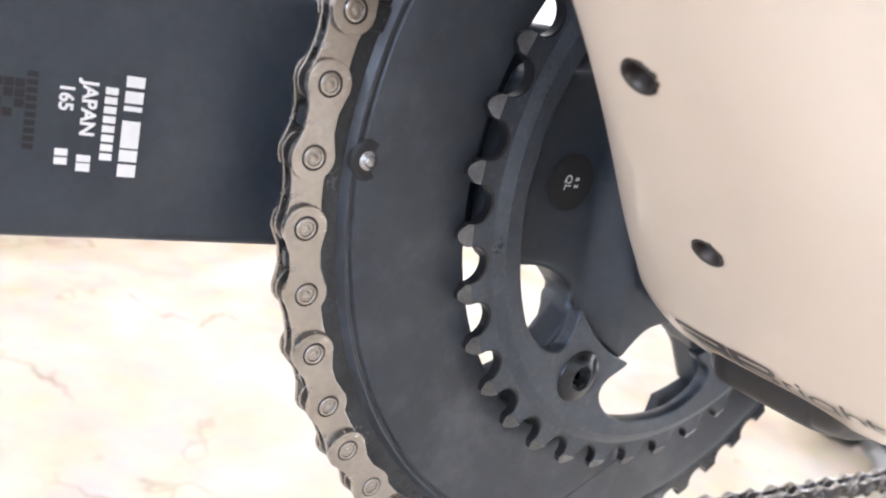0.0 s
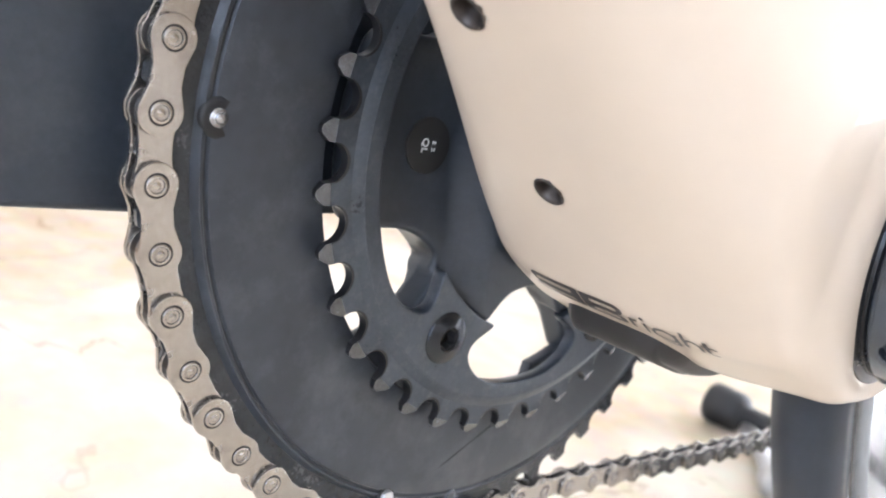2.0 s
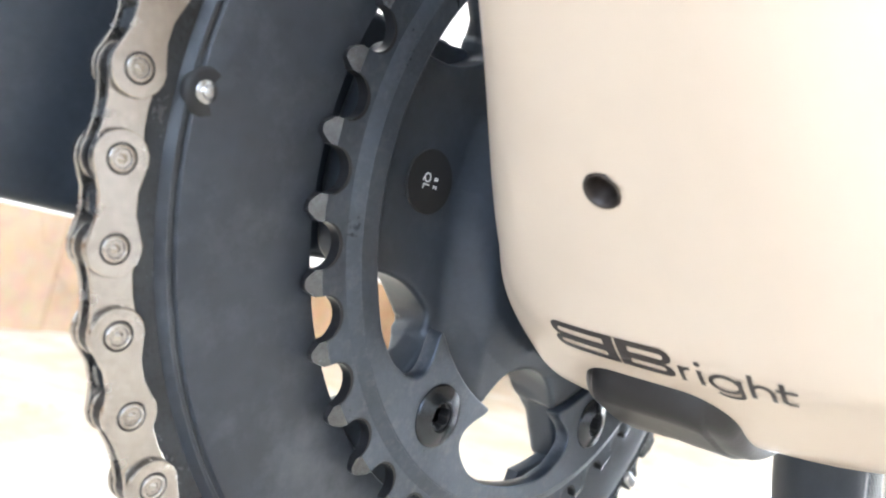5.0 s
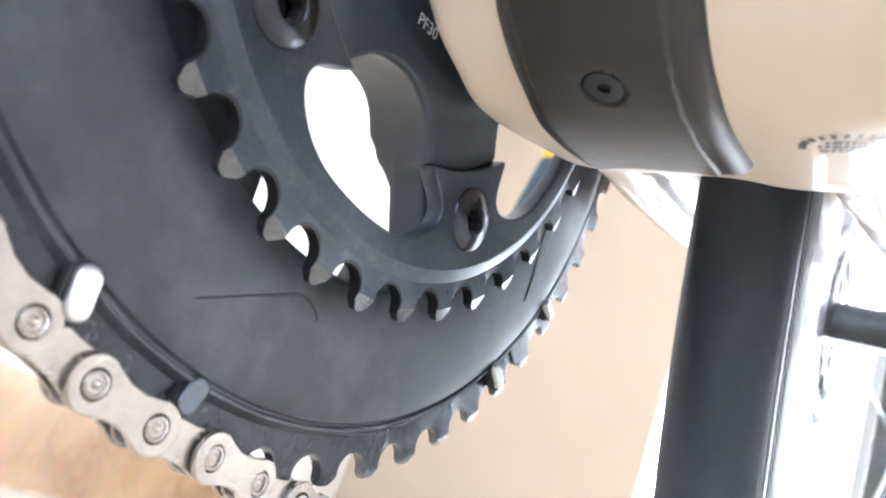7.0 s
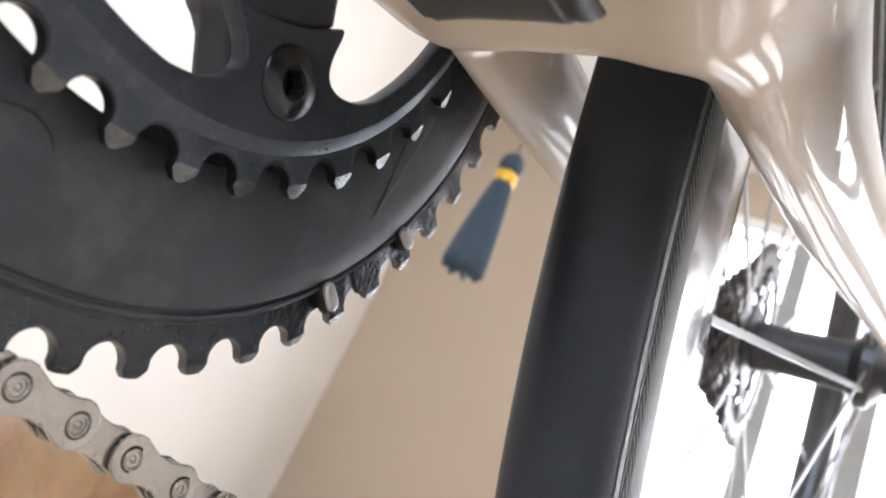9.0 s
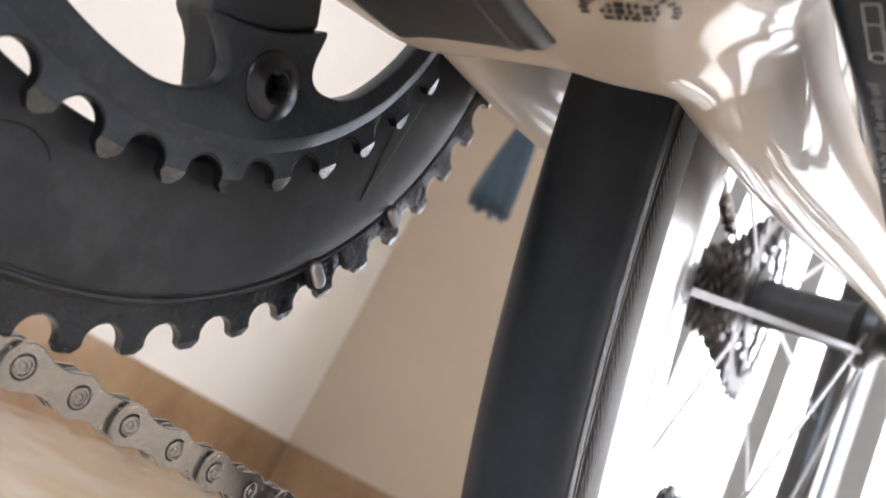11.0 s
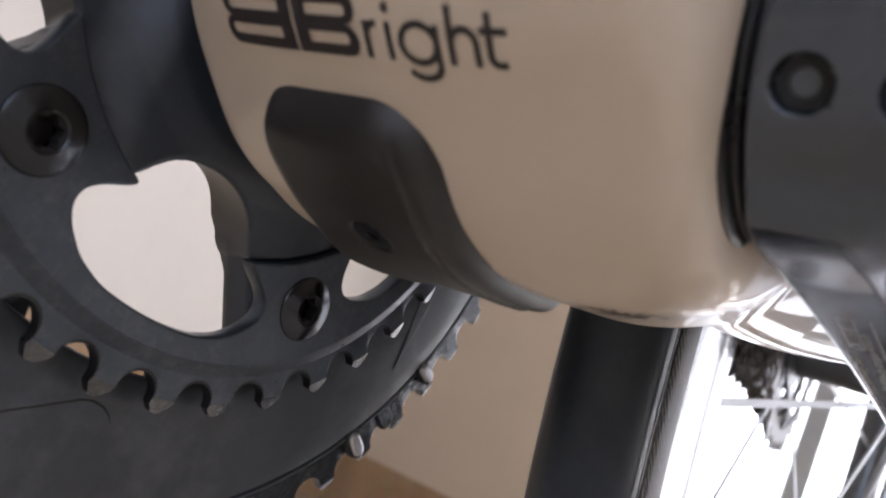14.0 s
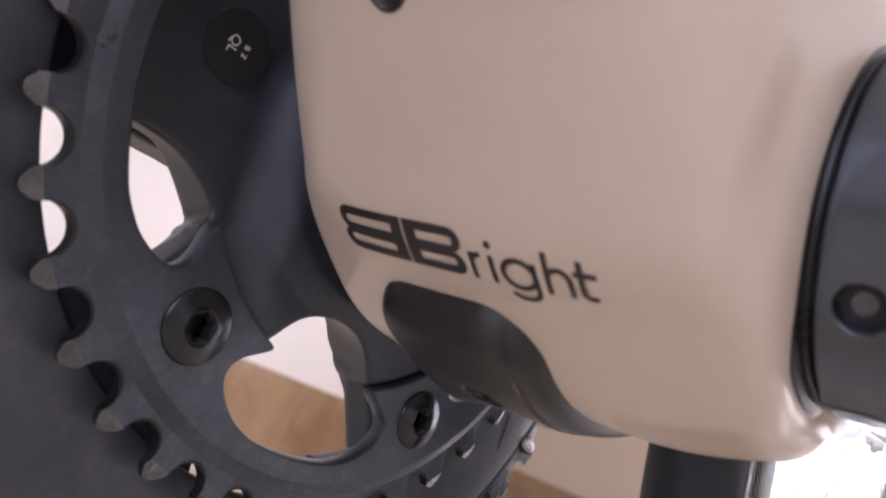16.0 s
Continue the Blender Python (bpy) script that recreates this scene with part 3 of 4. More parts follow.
def onto_frame(me, origin, u, v, lift=0.00012):
    """Lays a flat mesh (local X, Y) on the frame's surface round a point."""
    bm = bmesh.new()
    bm.from_mesh(me)
    bpy.data.meshes.remove(me)
    for _ in range(3):
        long = [e for e in bm.edges if e.calc_length() > 0.0012]
        if long:
            bmesh.ops.subdivide_edges(bm, edges=long, cuts=1)
            bmesh.ops.triangulate(bm, faces=[f for f in bm.faces if len(f.verts) > 4])
    o, n = origin
    P = np.array([o + u * w.co.x + v * w.co.y for w in bm.verts]) - np.array([0, 0, BBZ])
    e = 2e-4
    for _ in range(6):
        f = frame_solid(P[:, 0], P[:, 1], P[:, 2])
        g = np.stack([(frame_solid(P[:, 0] + e * (d == 0), P[:, 1] + e * (d == 1), P[:, 2] + e * (d == 2)) - frame_solid(P[:, 0] - e * (d == 0), P[:, 1] - e * (d == 1), P[:, 2] - e * (d == 2))) / (2 * e) for d in range(3)], 1)
        k = (f * 1.0 - lift)[:, None] / np.maximum((g * g).sum(1), 1e-3)[:, None]
        P = P - g * k
    for w, p in zip(bm.verts, P):
        w.co = Vector(p) + Vector((0, 0, BBZ))
    return bm


def ring_loop(cx, cy, rx, ry, n=28):
    return [(cx + rx * math.cos(2 * math.pi * i / n), cy + ry * math.sin(2 * math.pi * i / n)) for i in range(n)]


def rect(x0, y0, x1, y1):
    return [(x0, y0), (x1, y0), (x1, y1), (x0, y1)]


def rounded_d(x0, x1, y0, y1, side):
    """A block with a flat back and two round lobes, as one half of the monogram."""
    pts = [(x0, y0), (x0, y1)]
    w, h = x1 - x0, y1 - y0
    for c, r in ((y0 + 0.75 * h, 0.25 * h), (y0 + 0.25 * h, 0.25 * h)):
        for i in range(9):
            a = math.pi / 2 - math.pi * i / 8
            pts.append((x1 - r + r * math.cos(a), c + r * math.sin(a)))
    return [(side * x, y) for x, y in pts]


def strokes(bars, rings=()):
    """Flat bars (x0, y0, x1, y1) and round rings (cx, cy, radius, width) as one thin mesh."""
    bm = bmesh.new()
    for x0, y0, x1, y1 in bars:
        bm.faces.new([bm.verts.new((x, y, 0)) for x, y in rect(x0, y0, x1, y1)])
    for cx, cy, r, w in rings:
        a, b = ([bm.verts.new((p[0], p[1], 0)) for p in ring_loop(cx, cy, k, k, 32)] for k in (r, r - w))
        for i in range(32):
            bm.faces.new((a[i], a[(i + 1) % 32], b[(i + 1) % 32], b[i]))
    me = bpy.data.meshes.new("strokes")
    bm.to_mesh(me)
    bm.free()
    return me


def emblem_half(side):
    """One block of the emblem: a flat back, two round lobes and two slots with rounded outer ends."""
    w = 0.0136 if side < 0 else 0.0104
    loops = [rounded_d(0.00022, w, -0.0038, 0.0038, side)]
    for c in (-0.00165, 0.00165):
        h = 0.0007
        loops.append([(side * x, y) for x, y in [(0.0024, c - h)] + [(w - 0.0022 + h * math.cos(radians(k)), c + h * math.sin(radians(k))) for k in range(-90, 91, 20)] + [(0.0024, c + h)]])
    return flat(loops, 0.0)


text_u = Vector((1.0, 0.0, 0.0))
o = surface_at(-0.0022, -0.0310)
text_v = o[1].cross(text_u).normalized()
if text_v.z < 0:
    text_v = -text_v
for side in (-1, 1):
    part("emblem_block", onto_frame(emblem_half(side), o, text_u, text_v), DECAL, bike, "dark printed emblem block", smooth=False)
K = 0.84


def ribbon(lines, w):
    """Thin flat strokes of one width along bent lines, as one mesh."""
    bm = bmesh.new()
    for pts in lines:
        rows = []
        for i, p in enumerate(pts):
            a, b = pts[max(i - 1, 0)], pts[min(i + 1, len(pts) - 1)]
            dx, dy = b[0] - a[0], b[1] - a[1]
            n = math.hypot(dx, dy) or 1.0
            rows.append([bm.verts.new(((p[0] - sg * dy / n * w / 2) * K, (p[1] + sg * dx / n * w / 2) * K, 0)) for sg in (-1, 1)])
        for (a, b), (c, d) in zip(rows, rows[1:]):
            bm.faces.new((a, c, d, b))
    me = bpy.data.meshes.new("ribbon")
    bm.to_mesh(me)
    bm.free()
    return me


def bend(cx, cy, rx, ry, a0, a1, n=14):
    return [(cx + rx * math.cos(radians(a0 + (a1 - a0) * i / n)), cy + ry * math.sin(radians(a0 + (a1 - a0) * i / n))) for i in range(n + 1)]


for letter in (
        [[(0.0006, -0.003), (0.0006, 0.0022)], bend(0.0024, 0.0003, 0.0018, 0.0016, 180, 84, 10)],
        [[(0.0045, -0.003), (0.0045, 0.0022)], bend(0.0045, 0.0041, 0.00025, 0.00025, 0, 360, 10)],
        [bend(0.0094, -0.0004, 0.0029, 0.0026, 0, 360, 30), [(0.0123, 0.0022), (0.0123, -0.0034)] + bend(0.0096, -0.0034, 0.0027, 0.0019, -8, -152, 14)],
        [[(0.0145, -0.003), (0.0145, 0.0048)], bend(0.0164, -0.0001, 0.0019, 0.0020, 180, 0, 16) + [(0.0183, -0.003)]],
        [[(0.0202, 0.0042), (0.0202, -0.0016)] + bend(0.0214, -0.0015, 0.0012, 0.0012, 190, 275, 8) + [(0.0224, -0.0026)], [(0.0189, 0.0018), (0.0228, 0.0018)]]):
    part("printed_bar", onto_frame(ribbon(letter, 0.00098), (o[0] + text_u * 0.0112 + text_v * -0.0011, o[1]), text_u, text_v), DECAL, bike, "thin dark printed strokes", smooth=False)

# stamped oval of small marks under the shell
o3 = surface_at(0.0304, 0.0166)
su = Vector((0.955, 0.295, 0.0)).normalized()
sv = o3[1].cross(su).normalized()
if sv.y > 0:
    sv = -sv
marks = []
for i in range(14):
    a = radians(196 - 212 * i / 13)
    c, s_ = math.cos(a), math.sin(a)
    cx, cy = 0.0057 * c, 0.0033 * s_
    marks.append([(cx + dx * s_ + dy * c, cy - dx * c + dy * s_) for dx, dy in ((-0.00034, -0.00055), (0.00034, -0.00055), (0.00034, 0.00055), (-0.00034, 0.00055))])
for row, wdt in ((0.0008, 0.0030), (-0.0005, 0.0037), (-0.0018, 0.0032)):
    x = -wdt
    k = 0
    while x < wdt:
        wide_mark = 0.0012 if (k * 7 + int(row * 1e4)) % 3 == 0 else 0.0006
        marks.append(rect(x, row, x + wide_mark, row + (0.0011 if k % 4 else 0.0007)))
        x += wide_mark + 0.0003
        k += 1
tagged(part("stamped_mark", onto_frame(flat([[(1.08 * px, 1.3 * py) for px, py in m] for m in marks], 0.0), o3, su, sv), DECAL, bike, smooth=False), "small dark stamped marks in an oval", kind="stuff")

# cover screw
o4 = surface_at(0.0, -0.003, 0.0026)
sm = Matrix.Translation(o4[0]) @ o4[1].to_track_quat("Z", "Y").to_matrix().to_4x4()
hexa = [(0.0011 * math.cos(math.pi / 3 * i), 0.0011 * math.sin(math.pi / 3 * i)) for i in range(6)]
part("screw", flat([ring_loop(0, 0, 0.0032, 0.0032, 32), hexa], 0.0005, 0.0002, sm), BOLTM, cover, "small dark hex screw", smooth="auto")


# ---- chainrings ----
def toothed(teeth, phase, tip, valley_r, blunt=0.28, rise=0.0):
    """Outline of a sprocket: pitch 12.7 mm, round valleys and blunt tips."""
    R = 0.0127 / 2 / math.sin(math.pi / teeth)
    pts = []
    for k in range(teeth):
        mid = radians(phase) + 2 * math.pi * k / teeth
        va = mid + math.pi / teeth
        half = tip[1] / R
        for k2 in range(-3, 4):
            da, low = half * k2 / 3, tip[0] - blunt * tip[1] * abs(k2 / 3) ** 2.5
            pts.append(((R + low) * math.cos(mid + da), (R + low) * math.sin(mid + da)))
        cx, cy = (R + rise) * math.cos(va), (R + rise) * math.sin(va)
        for i in range(13):
            a = -math.pi * 0.5 + math.pi * i / 12
            # valley arc, deepest towards the hub
            lx, ly = valley_r * math.sin(a), -valley_r * math.cos(a)
            if abs(a) > 1.45:
                ly += 0.0006
            pts.append((cx + ly * math.cos(va) - lx * math.sin(va), cy + ly * math.sin(va) + lx * math.cos(va)))
    return pts


crank = part("crankset", lathe([(0.0, -0.0575), (0.0215, -0.0575), (0.0235, -0.055), (0.0235, -0.046), (0.0225, -0.0425), (0.0205, -0.038), (0.0200, -0.0346), (0.012, -0.0346)], 64, DISC), ARM_GLOSS, bike, "grey anodised hollow crank axle and boss")

SX = -0.0392       # inner ring
LX = -0.0472       # outer ring
LUGS = (-124.6, -55.4, 55.4, 124.6)
NOTCH = ((0.0455, 17.3), (0.0478, 15.2), (0.0500, 12.6), (0.0533, 10.7), (0.0556, 11.4), (0.0578, 14.4), (0.0597, 18.8), (0.0606, 24.0))


def polar(r, a):
    return (r * math.cos(radians(a)), r * math.sin(radians(a)))


def rounded(loop):
    """Closed outline with evenly spaced points and softened corners."""
    out = []
    for p, q in zip(loop, loop[1:] + loop[:1]):
        n = max(1, int(math.dist(p, q) / 0.0009))
        out += [(p[0] + (q[0] - p[0]) * j / n, p[1] + (q[1] - p[1]) * j / n) for j in range(n)]
    for _ in range(3):
        out = [tuple((a[i] + 2 * b[i] + c[i]) / 4 for i in (0, 1)) for a, b, c in zip(out[-1:] + out[:-1], out, out[1:] + out[:1])]
    return out


inner_edge = []
for L, nxt in zip(LUGS, LUGS[1:] + (LUGS[0] + 360,)):
    inner_edge += [polar(0.0455, L + k) for k in range(-15, 16, 3)]
    inner_edge += [polar(r, L + k) for r, k in NOTCH]
    a = L + 24.0
    while a + 3 < nxt - 24:
        a += 3
        inner_edge.append(polar(0.0606, a))
    inner_edge += [polar(r, nxt - k) for r, k in reversed(NOTCH)]


def toothed_ring(teeth, phase, tip, valley_r, r_in, half, cut_r, cut, lens=0.0006, blunt=0.28, rise=0.0):
    """A chainring plate: flat near face, teeth whose tips are cut back from that face, walls and a flat far face.
    Materials: face, cut tips, walls."""
    bm = bmesh.new()
    outline = toothed(teeth, phase, tip, valley_r, blunt, rise)
    loops = []
    for x, y in outline:
        r, a = math.hypot(x, y), math.atan2(y, x)
        inner = min(cut_r, r - lens)
        drop = 0.00012 + cut * max(0.0, r - cut_r)
        loops.append([bm.verts.new(p) for p in (
            (r_in * math.cos(a), r_in * math.sin(a), -half), (r_in * math.cos(a), r_in * math.sin(a), half),
            (inner * math.cos(a), inner * math.sin(a), half), (x, y, half - drop), (x, y, -half))])
    for p, q in zip(loops, loops[1:] + loops[:1]):
        for j in range(5):
            k = (j + 1) % 5
            f = bm.faces.new((p[j], q[j], q[k], p[k]))
            f.smooth = True
            if j == 2 and max(math.hypot(*v.co.xy) for v in (p[3], q[3])) > cut_r + 0.0004:
                f.material_index = 1
            elif j in (2, 3):
                f.material_index = 2
    bmesh.ops.recalc_face_normals(bm, faces=bm.faces)
    me = bpy.data.meshes.new("chainring")
    bm.to_mesh(me)
    bm.free()
    return me


def finished(me, m, *mats):
    for mat in mats:
        me.materials.append(mat)
    me.set_sharp_from_angle(angle=radians(19))
    me.transform(m)
    return me


R36, R52 = (0.0127 / 2 / math.sin(math.pi / n) for n in (36, 52))
# the tooth walls are BLACKMETAL to put the valleys' shade into their colour
small = part("small_chainring", finished(toothed_ring(36, -0.4, (0.0024, 0.0010), 0.0041, 0.0640, 0.0012, R36 - 0.0004, 0.4), disc_at(SX), RINGPLATE, TIPS, BLACKMETAL), None, crank, "dark grey inner chainring with worn bright tooth tips", smooth=None)
bolt_holes = [ring_loop(0.055 * math.cos(radians(L)), 0.055 * math.sin(radians(L)), 0.0046, 0.0046, 24) for L in LUGS]
part("raised_band", flat([ring_loop(0, 0, 0.0652, 0.0652, 180), rounded(inner_edge)] + bolt_holes, 0.0019, 0.0005, disc_at(SX + 0.0004), 1), RINGPLATE, small, "raised satin band with four bolt lugs", smooth="auto")
part("shoulder", lathe([(0.0645, 0.0017), (0.0650, 0.00222), (0.0654, 0.0021), (0.0671, 0.00135), (0.0676, 0.0011)], 180, disc_at(SX)), RINGPLATE, small, "sloping shoulder round the raised band", smooth="auto")

# the tooth walls are TIPS, lighter for the window's reflection on them
big = part("large_chainring", finished(toothed_ring(52, -172.7 + 180 / 52, (0.0025, 0.0014), 0.0041, 0.0960, 0.0011, R52 + 0.0006, 0.42, 0.0004, 0.06, 0.0006), disc_at(LX), RINGFACE, RINGFACE, TIPS), None, crank, "gunmetal outer chainring with oily teeth and a dark hollow body", smooth=None)
prof = [(0.0704, 0.0026), (0.0703, 0.0031), (0.0706, 0.0036), (0.0715, 0.00385), (0.0800, 0.0039), (0.0905, 0.0037), (0.0935, 0.0033), (0.0953, 0.0028), (0.0957, 0.0021), (0.0961, 0.0021), (0.0964, 0.0026), (0.0970, 0.0026), (0.0974, 0.0019), (0.0982, 0.0010), (0.0982, -0.0022), (0.090, -0.0038), (0.078, -0.0034), (0.0725, 0.0005)]
body = part("ring_body", lathe(prof, 180, disc_at(LX), closed=True), COMPOSITE, big, "smooth satin black ring body", smooth="auto")
for L, side in zip(LUGS, (1, -1, 1, -1)):
    mid = L + side * 4.6
    tab = [polar(0.0712, mid - 19 + k * 2) for k in range(20)] + [polar(0.0622, mid + 16 - k * 2) for k in range(17)]
    part("mount_tab", flat([tab], 0.0016, 0.0003, disc_at(LX + 0.0008)), COMPOSITE, big, "dark tab of the ring body behind a bolt lug", smooth="auto")

def pill(half, r):
    return [(sx * half + r * math.cos(w), r * math.sin(w)) for sx, w0 in ((1, -90), (-1, 90)) for w in (radians(w0 + 22.5 * i) for i in range(9))]


# embossed ramps on the ring body
leaf = [polar(r, a + 67.9) for r, a in ((0.0876, -98.7), (0.0838, -95.0), (0.0798, -91.0), (0.0766, -86.5), (0.0756, -83.5), (0.0760, -80.5), (0.0790, -78.2), (0.0800, -80.5), (0.0815, -86.0), (0.0838, -91.0))]
part("ramp", flat([leaf], 0.0005, 0.0004, disc_at(LX + 0.00355)), COMPOSITE, big, smooth="auto")
# no groove is cut: a black thread on the face paints its shade
hook = [disc_at(LX + 0.00388) @ Vector((*polar(r, a), 0)) for r, a in ((0.0876, -101.0), (0.0848, -98.4), (0.0821, -95.8), (0.0793, -92.4), (0.0768, -88.9), (0.0764, -87.3), (0.0768, -85.6), (0.0778, -84.3), (0.0792, -83.5))]
part("groove_shade", tube(hook, [0.00006, 0.00014, 0.00019, 0.00022, 0.00024, 0.00024, 0.00022, 0.00018, 0.00008], 6), HOLLOW, big, "thin dark line as painted shade of a moulded groove")
# raised oval insert across the rim groove
a = radians(-94.6)
at = Matrix.Translation((LX + 0.0020, 0.0986 * math.cos(a), BBZ + 0.0986 * math.sin(a))) @ DISC.to_3x3().to_4x4() @ Matrix.Rotation(a - radians(12), 4, "Z")
part("insert", flat([pill(0.0012, 0.0020)], 0.0009, 0.0004, at, 2), ARM_GLOSS, big, "small raised oval ramp insert", smooth="auto")
# this black rim paints the shadow that bounds the raised insert
part("insert_rim", flat([pill(0.0012, 0.0025)], 0.0008, 0.0, at @ Matrix.Translation((0, 0, -0.0006))), HOLLOW, big, "dark rim round an insert", smooth=False)

# pegs and ramps that lift the chain
for ang, rad, half, wide, tilt in ((-109.4, 0.0985, 0.0019, 0.0019, 28), (-40.0, 0.0992, 0.0018, 0.0016, 12), (-24, 0.0985, 0.0016, 0.0014, 12)):
    a = radians(ang)
    at = Matrix.Translation((LX, rad * math.cos(a), BBZ + rad * math.sin(a))) @ DISC.to_3x3().to_4x4() @ Matrix.Rotation(a + radians(tilt), 4, "Z")
    part("shift_peg", flat([pill(half, wide)], 0.0016, 0.0006, at @ Matrix.Translation((0, 0, 0.0024)), 2), STEEL, big, "bright steel shift peg", smooth="auto")
    # black plate under the peg paints the shade of a pocket
    part("peg_shade", flat([pill(half, wide + 0.0008)], 0.0008, 0.0002, at @ Matrix.Translation((0, 0, 0.0021))), HOLLOW, big, "dark plate as painted pocket shade round a peg", smooth="auto")
# flush inserts beside the teeth, with dark joints
for ang, rad in ((-33.0, 0.0999), (166.0, 0.0999)):
    a = radians(ang)
    at = Matrix.Translation((LX + 0.0009, rad * math.cos(a), BBZ + rad * math.sin(a))) @ DISC.to_3x3().to_4x4() @ Matrix.Rotation(a + radians(8), 4, "Z")
    part("insert", flat([pill(0.0020, 0.0021)], 0.0006, 0.0002, at), RINGFACE, big, "small oval ramp insert", smooth="auto")
    part("insert_rim", flat([pill(0.0020, 0.0025)], 0.0004, 0.0, at), HOLLOW, big, "dark rim round an insert", smooth=False)
part("chain_pin_guard", lathe([(0, 0.0032), (0.0008, 0.0032), (0.0010, 0.0028), (0.0011, 0.0024), (0.0017, 0.0024), (0.0019, 0.0020), (0.0019, 0.0)], 24, Matrix.Translation((LX + 0.0012, -0.0944, BBZ - 0.0004)) @ DISC.to_3x3().to_4x4()), TOOTH, big, "worn steel stud")
# black washer on the uncut body, painted shade of the stud's recess
part("stud_shade", lathe([(0.0017, 0.0), (0.0033, 0.0001), (0.0040, -0.0003), (0.0040, -0.0020)], 28, Matrix.Translation((LX + 0.0033, -0.0938, BBZ - 0.0004)) @ DISC.to_3x3().to_4x4()), HOLLOW, big, "dark washer as painted pocket shade round the stud")

for L in LUGS:
    a = radians(L)
    at = Matrix.Translation((SX + 0.0023, 0.055 * math.cos(a), BBZ + 0.055 * math.sin(a))) @ DISC.to_3x3().to_4x4()
    bolt = part("ring_bolt", lathe([(0.0029, -0.0030), (0.0029, 0.0011), (0.0032, 0.0014), (0.0060, 0.0007), (0.0063, 0.0005), (0.0065, 0.0001), (0.0065, -0.0012)], 40, at), BOLTM, crank, "dark polished chainring bolt", smooth="auto")
    star = []
    for i in range(24):
        r = 0.0028 - 0.0007 * (0.5 + 0.5 * math.cos(6 * 2 * math.pi * i / 24))
        star.append((r * math.cos(2 * math.pi * i / 24), r * math.sin(2 * math.pi * i / 24)))
    part("socket", flat([ring_loop(0, 0, 0.00292, 0.00292, 24), star], 0.0012, 0.0, at @ Matrix.Translation((0, 0, -0.0004))), HOLLOW, bolt, "six-lobed socket", smooth=False)
    part("socket_floor", flat([ring_loop(0, 0, 0.0037, 0.0037, 24)], 0.0003, 0.0, at @ Matrix.Translation((0, 0, -0.0034))), HOLLOW, bolt, smooth=False)


# ---- crank arms ----
def arm_solid(x, y, z, sgn, x_in, reach, drop=0.0, wide=0.0, lift=0.0, root=0.0):
    """Arm along y*sgn; x grows outward from the inner face."""
    u = y * sgn
    t = np.clip(u / reach, 0, 1)
    xin = x_in[0] + (x_in[1] - x_in[0]) * (1 - np.exp(-np.maximum(u, 0) / 0.085))
    thick = 0.0155 - 0.003 * t
    hh = 0.0222 - 0.0055 * t ** 1.5 + wide
    hh = hh + root * np.exp(-(np.maximum(u, 0) / 0.03) ** 2)
    z = z - (0.1 - u) * drop - lift
    qx = np.abs(x - (xin + thick / 2)) - (thick / 2 - 0.0025)
    qz = np.abs(z) - (hh - 0.0025)
    o = np.sqrt(np.maximum(qx, 0) ** 2 + np.maximum(qz, 0) ** 2) + np.minimum(np.maximum(qx, qz), 0) - 0.0025
    ends = np.where(u > reach, np.sqrt((u - reach) ** 2 + z ** 2) - hh, -1)
    o = smax(o, np.maximum(ends, u - reach - 0.016), 0.003)
    return smax(o, -u - 0.004, 0.004)


def right_arm(x, y, z):
    a = arm_solid(-x, y, z, -1.0, (0.0440, 0.069), 0.165, 0.045, 0.0051, 0.0010)
    a = smax(a, -z - 0.0203 - 0.0030 * np.clip((-y - 0.05) / 0.04, 0, 1), 0.002)
    boss = cylinder_x(x, y, z, 0.024, -0.064, -0.044, 0.004)
    return smin(a, boss, 0.006)


part("crank_arm", moulded("crank_arm", right_arm, [((-0.085, -0.19, -0.03), (-0.035, 0.03, 0.03), 0.0012)]), ARM, crank, "satin black crank arm pointing forward", smooth=None)

def spider_shape(x, y, z):
    r = np.sqrt(y * y + z * z)
    deep = np.clip((-0.0378 - x) / 0.0122, 0, 1.7)
    back = -0.0505 - 0.0068 * np.clip((0.050 - r) / 0.010, 0, 1)
    d2 = r - 0.0342 + 0.0025 * deep
    low = r - 0.0268
    for L in LUGS:
        c, s_ = math.cos(radians(L)), math.sin(radians(L))
        u, v = y * c + z * s_, -y * s_ + z * c
        half = 0.0129 - 0.0032 * deep + 0.0010 * np.clip((0.045 - u) / 0.015, 0, 2) ** 1.8
        d2 = smin(d2, smax(np.abs(v) - half, np.maximum(r - 0.0457, -u), 0.0008), 0.007)
        low = smin(low, smax(np.abs(v) - 0.0129 + 0.0032 * np.clip(deep, 0.9, 1.7), np.maximum(r - 0.0640, -u), 0.002), 0.006)
    turn = np.degrees(np.arctan2(np.abs(z), y))
    web = r - 0.0284 - 0.0128 * np.clip((turn - 122) / 16, 0, 1)
    arm = smax(np.abs(z - 0.0008) - 0.0213, np.maximum(r - 0.064, y), 0.004)
    foot = smin(d2, smin(web, arm, 0.012), 0.003)
    # the near face: raised round the axle, falling to the arm's flat beyond a slanting line
    top = -0.0368 - 0.0007 * np.clip((r - 0.02) / 0.02, 0, 2) - 0.0012 * np.clip((r - 0.030) / 0.006, 0, 1)
    w = np.clip((y + 0.0362 - 0.19 * np.abs(z)) / 0.012, 0, 1)
    w = w * w * (3 - 2 * w)
    top = top * w - 0.0437 * (1 - w)
    f = smax(foot, np.maximum(x - top, back - x), 0.0014)
    return smin(f, smax(low, np.maximum(np.maximum(x + 0.0416, back - x), 0.0440 - r), 0.0012), 0.0015)


